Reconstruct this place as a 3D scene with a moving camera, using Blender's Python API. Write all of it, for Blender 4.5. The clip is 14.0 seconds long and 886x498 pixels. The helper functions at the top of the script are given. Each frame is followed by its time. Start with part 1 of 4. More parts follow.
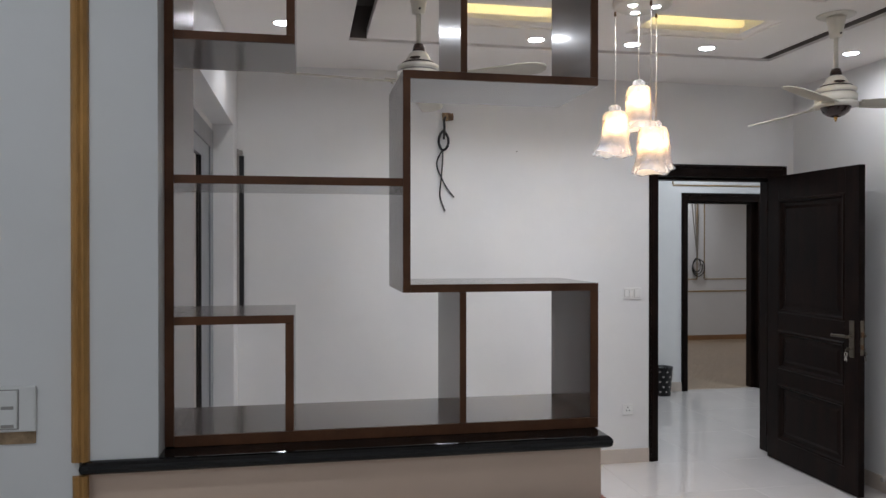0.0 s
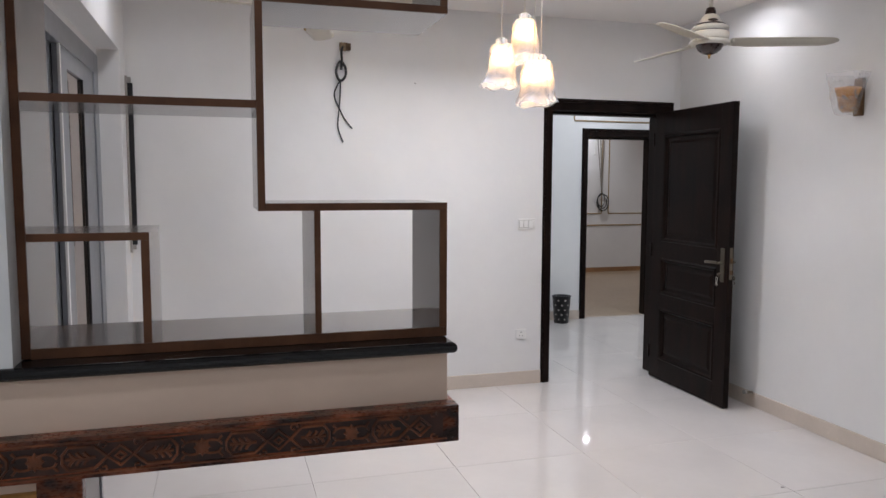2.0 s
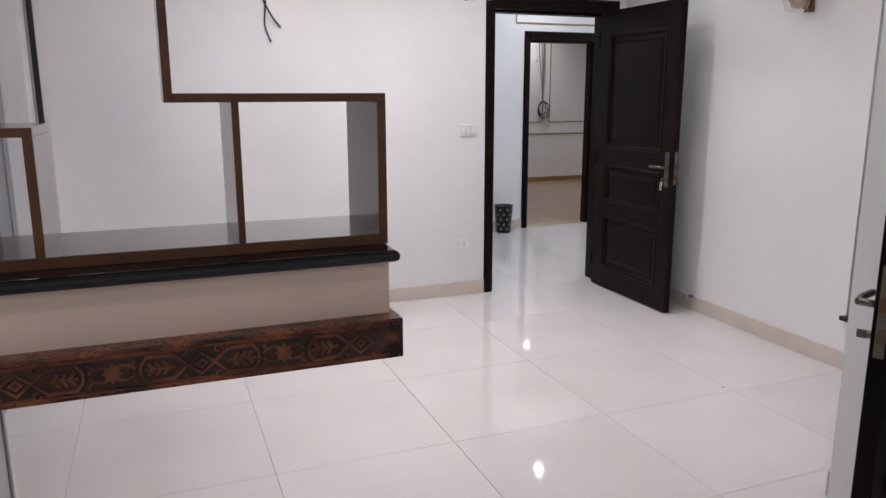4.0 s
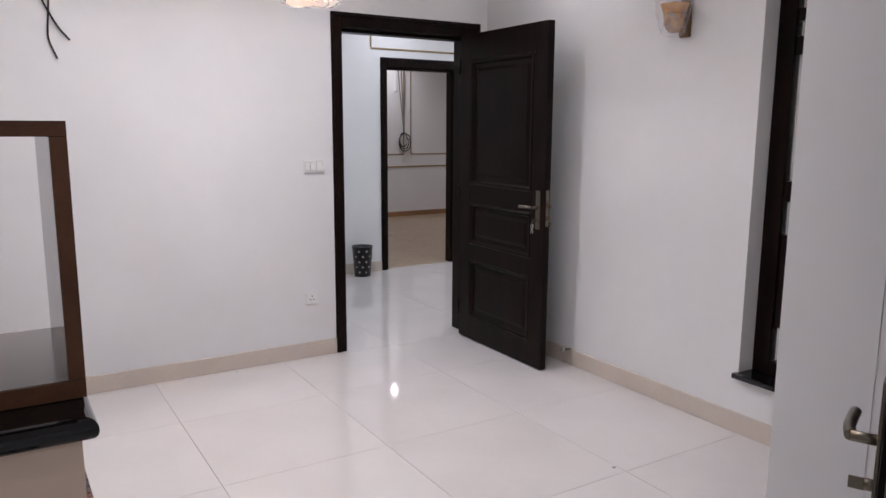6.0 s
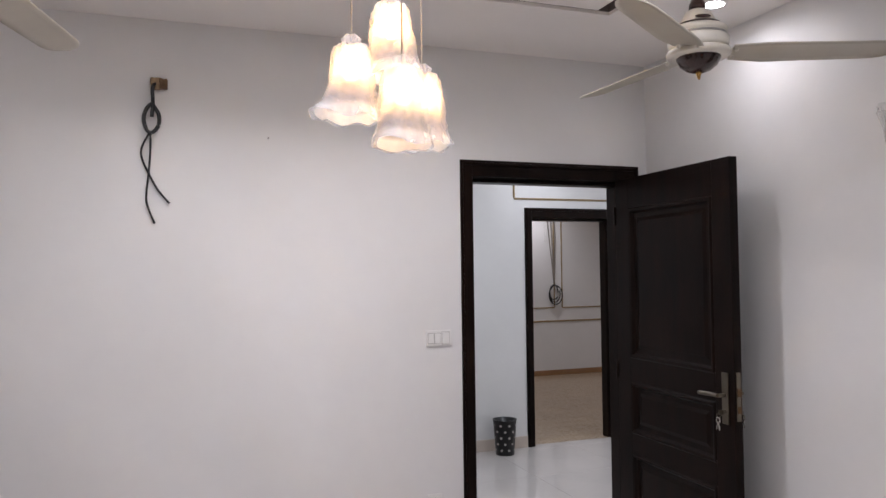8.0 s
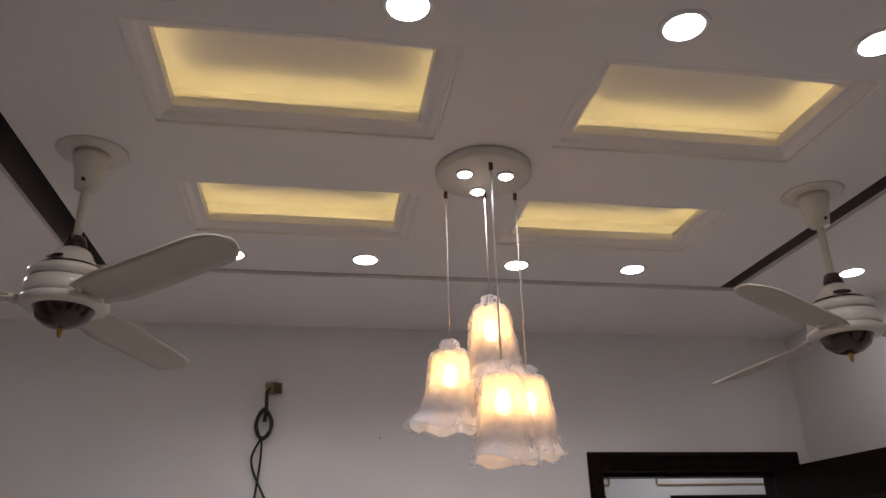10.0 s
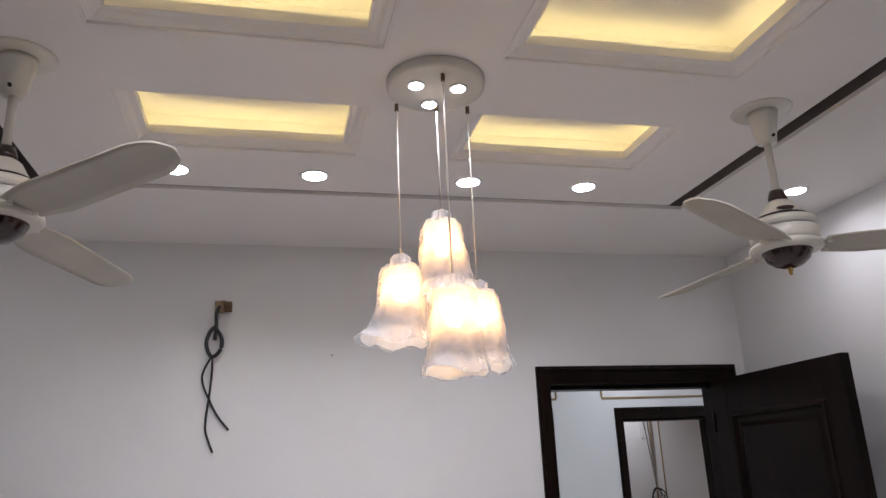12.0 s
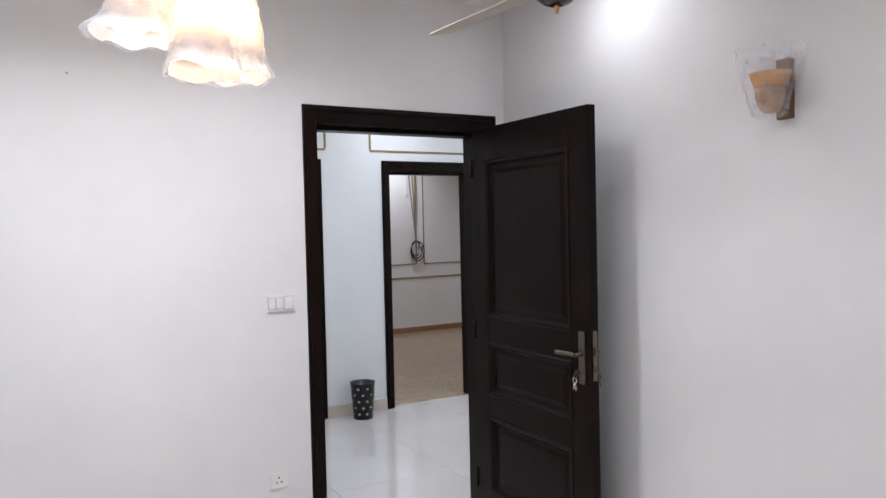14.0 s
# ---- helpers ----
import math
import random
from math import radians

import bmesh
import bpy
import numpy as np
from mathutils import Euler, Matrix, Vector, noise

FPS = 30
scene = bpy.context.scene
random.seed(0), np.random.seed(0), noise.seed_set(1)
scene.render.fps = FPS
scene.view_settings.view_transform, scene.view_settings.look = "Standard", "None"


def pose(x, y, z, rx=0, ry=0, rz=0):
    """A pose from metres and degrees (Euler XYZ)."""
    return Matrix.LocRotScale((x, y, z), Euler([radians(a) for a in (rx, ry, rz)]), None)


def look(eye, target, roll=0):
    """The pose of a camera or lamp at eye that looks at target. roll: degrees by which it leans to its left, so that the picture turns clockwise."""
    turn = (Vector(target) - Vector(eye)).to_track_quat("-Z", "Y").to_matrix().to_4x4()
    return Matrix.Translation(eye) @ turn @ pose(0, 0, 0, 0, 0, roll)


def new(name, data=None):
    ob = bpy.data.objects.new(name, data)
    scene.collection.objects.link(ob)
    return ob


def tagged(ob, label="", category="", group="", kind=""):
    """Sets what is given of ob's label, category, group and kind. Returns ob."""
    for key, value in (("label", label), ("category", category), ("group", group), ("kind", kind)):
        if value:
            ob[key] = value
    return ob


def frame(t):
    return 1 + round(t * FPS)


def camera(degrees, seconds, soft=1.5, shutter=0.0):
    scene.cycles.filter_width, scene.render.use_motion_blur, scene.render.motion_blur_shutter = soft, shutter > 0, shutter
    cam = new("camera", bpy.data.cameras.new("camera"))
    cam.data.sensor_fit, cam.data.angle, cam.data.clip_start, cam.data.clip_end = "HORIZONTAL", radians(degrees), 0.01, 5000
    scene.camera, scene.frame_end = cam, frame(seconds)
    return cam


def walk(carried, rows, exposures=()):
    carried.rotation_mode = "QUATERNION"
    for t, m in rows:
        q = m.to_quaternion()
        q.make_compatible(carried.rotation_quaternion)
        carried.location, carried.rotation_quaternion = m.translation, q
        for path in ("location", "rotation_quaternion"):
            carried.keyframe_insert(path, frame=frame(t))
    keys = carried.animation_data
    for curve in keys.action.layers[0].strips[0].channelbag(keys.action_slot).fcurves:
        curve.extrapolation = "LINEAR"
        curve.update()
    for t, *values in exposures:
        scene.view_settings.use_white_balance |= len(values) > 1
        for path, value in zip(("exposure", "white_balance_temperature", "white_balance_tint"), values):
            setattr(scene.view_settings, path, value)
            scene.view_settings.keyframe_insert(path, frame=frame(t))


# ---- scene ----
cam = camera(62.0, 14.0)
PATH = [
    (0, (0.191, 0.625, 1.563), (0.556, 2.592, 1.552), -0.0),
    (0.5, (0.245, 0.537, 1.557), (0.658, 2.494, 1.522), -0.2),
    (1, (0.303, 0.495, 1.545), (0.782, 2.435, 1.471), 0.9),
    (1.5, (0.326, 0.486, 1.536), (0.868, 2.407, 1.41), 0.3),
    (2, (0.322, 0.489, 1.526), (0.892, 2.398, 1.345), 0.2),
    (2.5, (0.327, 0.493, 1.506), (0.927, 2.381, 1.225), -0.1),
    (3, (0.341, 0.517, 1.49), (0.97, 2.375, 1.101), -0.3),
    (3.2, (0.341, 0.535, 1.486), (0.99, 2.381, 1.071), -0.2),
    (5.3, (0.59, 0.972, 1.47), (1.42, 2.746, 1.063), -0.4),
    (5.5, (0.643, 1.032, 1.47), (1.514, 2.781, 1.041), -0.2),
    (6, (0.769, 1.266, 1.474), (1.805, 2.944, 1.141), 0.3),
    (6.5, (0.903, 1.458, 1.503), (1.94, 3.131, 1.148), -0.2),
    (7, (1.072, 1.629, 1.513), (1.969, 3.393, 1.221), 0.9),
    (7.5, (1.166, 1.806, 1.516), (1.964, 3.625, 1.288), 0.1),
    (8, (1.221, 1.968, 1.56), (1.898, 3.849, 1.621), -0.7),
    (8.5, (1.29, 2.066, 1.625), (1.753, 3.981, 1.966), -1.3),
    (9, (1.353, 2.11, 1.665), (1.651, 4.011, 2.21), 0.2),
    (9.2, (1.358, 2.119, 1.673), (1.676, 3.99, 2.302), -0.2),
    (11.3, (1.342, 2.1, 1.707), (1.638, 3.901, 2.524), -2.7),
    (11.5, (1.348, 2.108, 1.695), (1.662, 3.933, 2.451), -2.8),
    (12, (1.362, 2.142, 1.679), (1.807, 4.005, 2.255), -2.5),
    (12.5, (1.368, 2.168, 1.659), (1.944, 4.036, 2.083), -2.5),
    (13, (1.395, 2.199, 1.632), (2.088, 4.059, 1.877), -2.9),
    (13.5, (1.408, 2.212, 1.598), (2.235, 4.031, 1.673), -1.8),
    (14, (1.429, 2.221, 1.563), (2.431, 3.951, 1.498), -1.3),
]
walk(cam, [(t, look(eye, target, roll)) for t, eye, target, roll in PATH],
     [(0.0, -0.05, 6350, 2), (0.5, -0.05, 6300, 2), (1.0, 0.0, 6350, 3), (1.5, 0.25, 6400, 5), (2.0, 0.28, 6450, 5), (2.5, 0.37, 6450, 7), (3.0, 0.31, 6450, 8), (5.5, 0.56, 6450, 9),
      (6.0, 0.27, 6450, 10), (6.5, 0.34, 6450, 10), (7.0, 0.53, 6400, 9), (7.5, 0.47, 6450, 9), (8.0, 0.15, 6600, 9), (8.5, -0.22, 6800, 10), (9.0, -0.92, 7250, 13),
      (11.5, -0.68, 6500, 10), (12.0, -0.2, 6400, 8), (12.5, -0.03, 6200, 5), (13.0, 0.11, 6200, 4), (13.5, 0.36, 6250, 4), (14.0, 0.56, 6250, 5)])

# ---------------------------------------------------------------- world
# A night-dark outside: all light comes from the lamps of the house.
world = bpy.data.worlds.new("world")
scene.world = world
world.use_nodes = True
world.node_tree.nodes["Background"].inputs[0].default_value = (0.02, 0.025, 0.035, 1)
world.node_tree.nodes["Background"].inputs[1].default_value = 0.3

SPOT_W, LED_W, BULB_W, HALL_W, ROOM_W, ENTRY_W = 3.5, 11.0, 118.0, 9.0, 7.0, 4.4
COOL, WARM, AMBER, DAY = (0.925, 0.905, 1.0), (1.0, 0.58, 0.26), (1.0, 0.82, 0.39), (0.83, 0.88, 1.0)


def lamp(name, x, y, z, watts, size=0.09, colour=COOL, spread=120):
    data = bpy.data.lights.new(name, "AREA")
    data.shape, data.size, data.energy, data.color, data.spread = "DISK", size, watts, colour, radians(spread)
    ob = new(name, data)
    ob.matrix_world = pose(x, y, z)
    return ob


# ---------------------------------------------------------------- measures of the plan
NORTH, EAST, WEST = 5.58, 3.78, -0.25      # inner faces of the room's walls
LOW, HIGH = 2.738, 2.75                     # the ceiling's border and its raised middle
FAR_SPOTS = [(1.008, 4.722), (1.50, 4.724), (2.09, 4.718), (2.569, 4.714)]
NEAR_SPOTS = [(1.008, 3.31), (1.498, 3.315), (2.10, 3.30), (2.57, 3.292)]
SIDE_SPOTS = [(0.066, 4.622), (3.477, 4.622)]


# ---------------------------------------------------------------- materials
def material(name, colour, rough=0.5, metal=0.0, vary=0.06, scale=6.0, bump=0.0, bump_scale=60.0, spread=0.0,
             coat=0.0, second=None, stretch=(1, 1, 1), rough_vary=0.06, spec=0.5, contrast=(0.3, 0.7)):
    m = bpy.data.materials.new(name)
    m.use_nodes = True
    nt = m.node_tree
    n, l = nt.nodes, nt.links
    b = n["Principled BSDF"]
    b.inputs["Roughness"].default_value, b.inputs["Metallic"].default_value = rough, metal
    b.inputs["Coat Weight"].default_value = coat
    b.inputs["Coat Roughness"].default_value = 0.08
    tc = n.new("ShaderNodeTexCoord")
    mp = n.new("ShaderNodeMapping")
    mp.inputs["Scale"].default_value = stretch
    l.new(tc.outputs["Object"], mp.inputs["Vector"])
    big, fine = n.new("ShaderNodeTexNoise"), n.new("ShaderNodeTexNoise")
    big.inputs["Scale"].default_value, fine.inputs["Scale"].default_value = scale, scale * 9
    big.inputs["Detail"].default_value, fine.inputs["Detail"].default_value = 5, 3
    l.new(mp.outputs[0], big.inputs["Vector"])
    l.new(mp.outputs[0], fine.inputs["Vector"])
    ramp = n.new("ShaderNodeMapRange")
    ramp.inputs["From Min"].default_value, ramp.inputs["From Max"].default_value = contrast
    l.new(big.outputs["Fac"], ramp.inputs["Value"])
    mix = n.new("ShaderNodeMix")
    mix.data_type = "RGBA"
    a = tuple(max(0, c * (1 - vary)) for c in colour)
    z = second or tuple(c * (1 + vary) for c in colour)
    mix.inputs["A"].default_value, mix.inputs["B"].default_value = (*a, 1), (*z, 1)
    l.new(ramp.outputs[0], mix.inputs["Factor"])
    hsv = n.new("ShaderNodeHueSaturation")
    l.new(mix.outputs["Result"], hsv.inputs["Color"])
    grain = n.new("ShaderNodeMapRange")
    grain.inputs["To Min"].default_value, grain.inputs["To Max"].default_value = 1 - vary * 0.6, 1 + vary * 0.6
    l.new(fine.outputs["Fac"], grain.inputs["Value"])
    if spread:
        info, add = n.new("ShaderNodeObjectInfo"), n.new("ShaderNodeMath")
        sp = n.new("ShaderNodeMapRange")
        sp.inputs["To Min"].default_value, sp.inputs["To Max"].default_value = -spread, spread
        l.new(info.outputs["Random"], sp.inputs["Value"])
        l.new(grain.outputs[0], add.inputs[0])
        l.new(sp.outputs[0], add.inputs[1])
        l.new(add.outputs[0], hsv.inputs["Value"])
    else:
        l.new(grain.outputs[0], hsv.inputs["Value"])
    l.new(hsv.outputs[0], b.inputs["Base Color"])
    rr = n.new("ShaderNodeMapRange")
    rr.inputs["To Min"].default_value, rr.inputs["To Max"].default_value = max(0.02, rough - rough_vary), rough + rough_vary
    l.new(fine.outputs["Fac"], rr.inputs["Value"])
    l.new(rr.outputs[0], b.inputs["Roughness"])
    if bump:
        t, bp = n.new("ShaderNodeTexNoise"), n.new("ShaderNodeBump")
        t.inputs["Scale"].default_value, t.inputs["Detail"].default_value = bump_scale, 4
        l.new(mp.outputs[0], t.inputs["Vector"])
        bp.inputs["Strength"].default_value, bp.inputs["Distance"].default_value = bump, 0.004
        l.new(t.outputs["Fac"], bp.inputs["Height"])
        l.new(bp.outputs[0], b.inputs["Normal"])
    b.inputs["Specular IOR Level"].default_value = spec
    return m


def film(name, colour, clear, rough, tint=(1, 1, 1)):
    """Thin see-through sheet: part clear, part glossy and light-passing."""
    m = bpy.data.materials.new(name)
    m.use_nodes = True
    nt = m.node_tree
    n, l = nt.nodes, nt.links
    b = n["Principled BSDF"]
    b.inputs["Base Color"].default_value = (*colour, 1)
    b.inputs["Roughness"].default_value = rough
    tr, tl, m1, m2 = n.new("ShaderNodeBsdfTransparent"), n.new("ShaderNodeBsdfTranslucent"), n.new("ShaderNodeMixShader"), n.new("ShaderNodeMixShader")
    tr.inputs[0].default_value = (*tint, 1)
    tl.inputs[0].default_value = (*colour, 1)
    noise_, tc, ramp, bp = n.new("ShaderNodeTexNoise"), n.new("ShaderNodeTexCoord"), n.new("ShaderNodeMapRange"), n.new("ShaderNodeBump")
    noise_.inputs["Scale"].default_value, noise_.inputs["Detail"].default_value = 28, 4
    l.new(tc.outputs["Object"], noise_.inputs["Vector"])
    ramp.inputs["To Min"].default_value, ramp.inputs["To Max"].default_value = clear - 0.15, min(1, clear + 0.15)
    l.new(noise_.outputs["Fac"], ramp.inputs["Value"])
    bp.inputs["Strength"].default_value, bp.inputs["Distance"].default_value = 0.7, 0.01
    l.new(noise_.outputs["Fac"], bp.inputs["Height"])
    l.new(bp.outputs[0], b.inputs["Normal"])
    m1.inputs[0].default_value = 0.6
    l.new(b.outputs[0], m1.inputs[1])
    l.new(tl.outputs[0], m1.inputs[2])
    l.new(ramp.outputs[0], m2.inputs[0])
    l.new(m1.outputs[0], m2.inputs[1])
    l.new(tr.outputs[0], m2.inputs[2])
    l.new(m2.outputs[0], n["Material Output"].inputs[0])
    return m


def glow(name, colour, strength):
    m = bpy.data.materials.new(name)
    m.use_nodes = True
    n = m.node_tree.nodes
    e = n.new("ShaderNodeEmission")
    e.inputs[0].default_value, e.inputs[1].default_value = (*colour, 1), strength
    m.node_tree.links.new(e.outputs[0], n["Material Output"].inputs[0])
    return m


def mirror_glass(name, colour, rough=0.03):
    """Sun-reflecting coated glass: half mirror, half dark tint."""
    m = bpy.data.materials.new(name)
    m.use_nodes = True
    b = m.node_tree.nodes["Principled BSDF"]
    b.inputs["Base Color"].default_value = (*colour, 1)
    b.inputs["Metallic"].default_value, b.inputs["Roughness"].default_value = 0.9, rough
    return m


PAINT = material("wall_paint", (0.79, 0.78, 0.77), 0.55, vary=0.03, scale=1.5, bump=0.12, bump_scale=35)
CEIL = material("ceiling_paint", (0.875, 0.84, 0.81), 0.7, vary=0.02, scale=1.2, bump=0.06, bump_scale=30)
PUTTY = material("beige_paint", (0.77, 0.585, 0.455), 0.6, vary=0.03, scale=3, bump=0.1, bump_scale=40)
TILE = material("polished_tile", (0.63, 0.59, 0.565), 0.045, vary=0.035, scale=2.2, spread=0.015, rough_vary=0.012, bump=0.015, bump_scale=6)
GROUT = material("grout", (0.56, 0.50, 0.455), 0.8, vary=0.1)
SKIRT = material("skirting_tile", (0.63, 0.545, 0.47), 0.25, vary=0.05, scale=5)
GRANITE = material("black_granite", (0.006, 0.006, 0.007), 0.045, vary=0.5, scale=90, second=(0.016, 0.016, 0.018), contrast=(0.5, 0.75), rough_vary=0.015)
WALNUT = material("walnut_laminate", (0.06, 0.031, 0.018), 0.20, vary=0.35, scale=4, stretch=(1, 6, 1.5), second=(0.155, 0.085, 0.05), coat=0.5, rough_vary=0.05, bump=0.012, bump_scale=25)
EDGE = material("walnut_edge", (0.115, 0.048, 0.023), 0.4, spec=0.25, vary=0.25, scale=12, bump=0.05, bump_scale=60)
CARVED = material("carved_wood", (0.035, 0.012, 0.008), 0.28, vary=0.5, scale=11, stretch=(1, 2, 2), second=(0.27, 0.072, 0.026), contrast=(0.36, 0.66), spec=0.35, bump=0.15, bump_scale=50)
CARVED_GROUND = material("carved_ground", (0.012, 0.005, 0.004), 0.5, vary=0.5, scale=22, second=(0.055, 0.017, 0.009))
AGED = material("aged_brass", (0.16, 0.095, 0.05), 0.4, metal=0.7, vary=0.3, scale=30)
CARVED_TOP = material("carved_relief", (0.06, 0.021, 0.012), 0.33, vary=0.5, scale=16, second=(0.27, 0.088, 0.038), spec=0.4, bump=0.1, bump_scale=80)
DARKWOOD = material("dark_wood", (0.0072, 0.0043, 0.0036), 0.32, vary=0.4, scale=3, stretch=(5, 5, 1), second=(0.0135, 0.0068, 0.0049), spec=0.10, bump=0.08, bump_scale=45)
STEEL = material("antique_nickel", (0.21, 0.18, 0.14), 0.3, metal=1.0, vary=0.08, scale=30)
NICKEL = material("bright_nickel", (0.62, 0.60, 0.55), 0.22, metal=1.0, vary=0.08, scale=30)
BRASS = material("brass", (0.62, 0.40, 0.14), 0.25, metal=1.0, vary=0.15, scale=30)
GOLD = material("gold_paint", (0.52, 0.275, 0.085), 0.35, metal=0.2, vary=0.3, scale=14, stretch=(1, 1, 0.3), bump=0.1, bump_scale=60)
GOLDLINE = material("gold_moulding_paint", (0.34, 0.24, 0.12), 0.4, metal=0.1, vary=0.15, scale=14)
ALU = material("grey_aluminium", (0.27, 0.28, 0.30), 0.35, metal=0.4, vary=0.08, scale=8)
BROWNGLASS = mirror_glass("brown_mirror_glass", (0.40, 0.31, 0.25))
TINTED = mirror_glass("tinted_mirror_glass", (0.50, 0.49, 0.48))
CREAM = material("cream_enamel", (0.74, 0.70, 0.62), 0.3, vary=0.04, scale=6, coat=0.3)
BLADE = material("blade_enamel", (0.54, 0.50, 0.42), 0.4, vary=0.06, scale=5)
DARKBROWN = material("brown_enamel", (0.032, 0.011, 0.008), 0.2, vary=0.3, scale=12, coat=0.4)
WHITEPLASTIC = material("white_plastic", (0.80, 0.79, 0.77), 0.3, vary=0.02, scale=10)
GREYPLASTIC = material("grey_plastic", (0.35, 0.33, 0.31), 0.4, vary=0.05, scale=10)
BLACKPLASTIC = material("black_plastic", (0.012, 0.012, 0.013), 0.35, vary=0.2, scale=20)
CLAY = material("rough_brown", (0.36, 0.25, 0.15), 0.9, vary=0.35, scale=40, bump=0.5, bump_scale=80)
CLAYDARK = material("dark_plaster", (0.15, 0.09, 0.05), 0.9, vary=0.35, scale=40, bump=0.5, bump_scale=80)
CORD = material("clear_cord", (0.62, 0.57, 0.50), 0.35, vary=0.05)
LAMINATE = material("beige_floor_laminate", (0.36, 0.27, 0.18), 0.28, vary=0.16, scale=3, stretch=(1, 7, 1), spread=0.06)
BROWNSKIRT = material("brown_skirting", (0.32, 0.17, 0.08), 0.4, vary=0.15, scale=6)
AMBERGLASS = material("amber_glass", (0.30, 0.14, 0.06), 0.2, vary=0.3, scale=26, second=(0.58, 0.34, 0.17), coat=0.5)
ORANGEGLASS = material("orange_glass", (0.62, 0.24, 0.05), 0.2, vary=0.25, scale=22, second=(0.74, 0.40, 0.12), coat=0.5)


def shade_glass():
    """Frosted bell glass coloured by height: cream at the neck, blue-grey in the skirt, rim painted white as if
    bulb-lit.
    """
    m = film("bell_glass", (0.8, 0.77, 0.76), 0.10, 0.35)
    n, l = m.node_tree.nodes, m.node_tree.links
    tc, sep, mr, ramp = n.new("ShaderNodeTexCoord"), n.new("ShaderNodeSeparateXYZ"), n.new("ShaderNodeMapRange"), n.new("ShaderNodeValToRGB")
    l.new(tc.outputs["Object"], sep.inputs[0])
    mr.inputs["From Min"].default_value, mr.inputs["From Max"].default_value = -0.215, 0.0
    l.new(sep.outputs["Z"], mr.inputs["Value"])
    l.new(mr.outputs[0], ramp.inputs[0])
    e = ramp.color_ramp.elements
    # near-white stop paints the bulb's light into the rim
    e[0].position, e[0].color = 0.13, (0.97, 0.98, 1.0, 1)
    e[1].position, e[1].color = 0.62, (0.72, 0.62, 0.48, 1)
    for p, c in ((0.21, (0.27, 0.29, 0.36, 1)), (0.38, (0.25, 0.26, 0.32, 1))):
        k = e.new(p)
        k.color = c
    for node in n:
        if node.type == "MIX_SHADER" and not node.inputs[0].is_linked:
            node.inputs[0].default_value = 0.45
        if node.type == "BSDF_TRANSLUCENT":
            l.new(ramp.outputs[0], node.inputs[0])
        if node.type == "BSDF_PRINCIPLED":
            l.new(ramp.outputs[0], node.inputs["Base Color"])
    return m


SHADE = shade_glass()
# dark colour that puts the ceiling gap's shade into its inner faces
GAPSHADE = material("gap_shade", (0.15, 0.13, 0.12), 0.8, vary=0.1)
WRAP = film("clear_wrap", (0.85, 0.85, 0.88), 0.70, 0.10)
FOGGED_WRAP = film("fogged_wrap", (0.85, 0.85, 0.88), 0.76, 0.08)
LED = glow("led_strip", AMBER, LED_W)
BULB = glow("bulb_glow", WARM, BULB_W)
SPOTGLOW = glow("spot_glow", COOL, 40.0)
COPPERWIRE = material("grey_cable", (0.25, 0.22, 0.19), 0.5, vary=0.2, scale=30)
DOTS = material("silver_dots", (0.36, 0.34, 0.32), 0.4, vary=0.2, scale=30)


# ---------------------------------------------------------------- mesh helpers
def box(bm, x0, x1, y0, y1, z0, z1, bevel=0.0):
    r = bmesh.ops.create_cube(bm, size=1.0)
    for v in r["verts"]:
        v.co = Vector((x0 + (v.co.x + 0.5) * (x1 - x0), y0 + (v.co.y + 0.5) * (y1 - y0), z0 + (v.co.z + 0.5) * (z1 - z0)))
    if bevel:
        edges = list({e for v in r["verts"] for e in v.link_edges})
        bmesh.ops.bevel(bm, geom=edges, offset=bevel, segments=2, affect="EDGES", profile=0.6)
    return bm


def cube(x0, x1, y0, y1, z0, z1, bevel=0.0):
    return box(bmesh.new(), x0, x1, y0, y1, z0, z1, bevel)


def lathe(profile, steps=40, centre=(0, 0, 0), wave=None):
    """Turn (radius, height) pairs round z. wave(a, i) scales the radius."""
    bm = bmesh.new()
    rings = []
    for i, (r, z) in enumerate(profile):
        ring = []
        for k in range(steps):
            a = 2 * math.pi * k / steps
            q = r * (wave(a, i) if wave else 1)
            ring.append(bm.verts.new((centre[0] + q * math.cos(a), centre[1] + q * math.sin(a), centre[2] + z)))
        rings.append(ring)
    for a, b in zip(rings, rings[1:]):
        for k in range(steps):
            bm.faces.new((a[k], a[(k + 1) % steps], b[(k + 1) % steps], b[k]))
    if profile[0][0] > 1e-4 and not wave:
        bm.faces.new(list(reversed(rings[0])))
    if profile[-1][0] > 1e-4 and not wave:
        bm.faces.new(rings[-1])
    bmesh.ops.recalc_face_normals(bm, faces=bm.faces)
    for f in bm.faces:
        f.smooth = True
    return bm


def tube(bm, points, radius, sides=8):
    """A round bar along a line of points."""
    pts = [Vector(p) for p in points]
    rings = []
    up = Vector((0.13, 0.31, 0.94)).normalized()
    for i, p in enumerate(pts):
        d = (pts[min(i + 1, len(pts) - 1)] - pts[max(i - 1, 0)]).normalized()
        a = d.cross(up if abs(d.dot(up)) < 0.95 else Vector((1, 0, 0))).normalized()
        b = d.cross(a)
        rings.append([bm.verts.new(p + radius * (a * math.cos(2 * math.pi * k / sides) + b * math.sin(2 * math.pi * k / sides))) for k in range(sides)])
    for r, s in zip(rings, rings[1:]):
        for k in range(sides):
            f = bm.faces.new((r[k], r[(k + 1) % sides], s[(k + 1) % sides], s[k]))
            f.smooth = True
    bm.faces.new(list(reversed(rings[0])))
    bm.faces.new(rings[-1])
    return bm


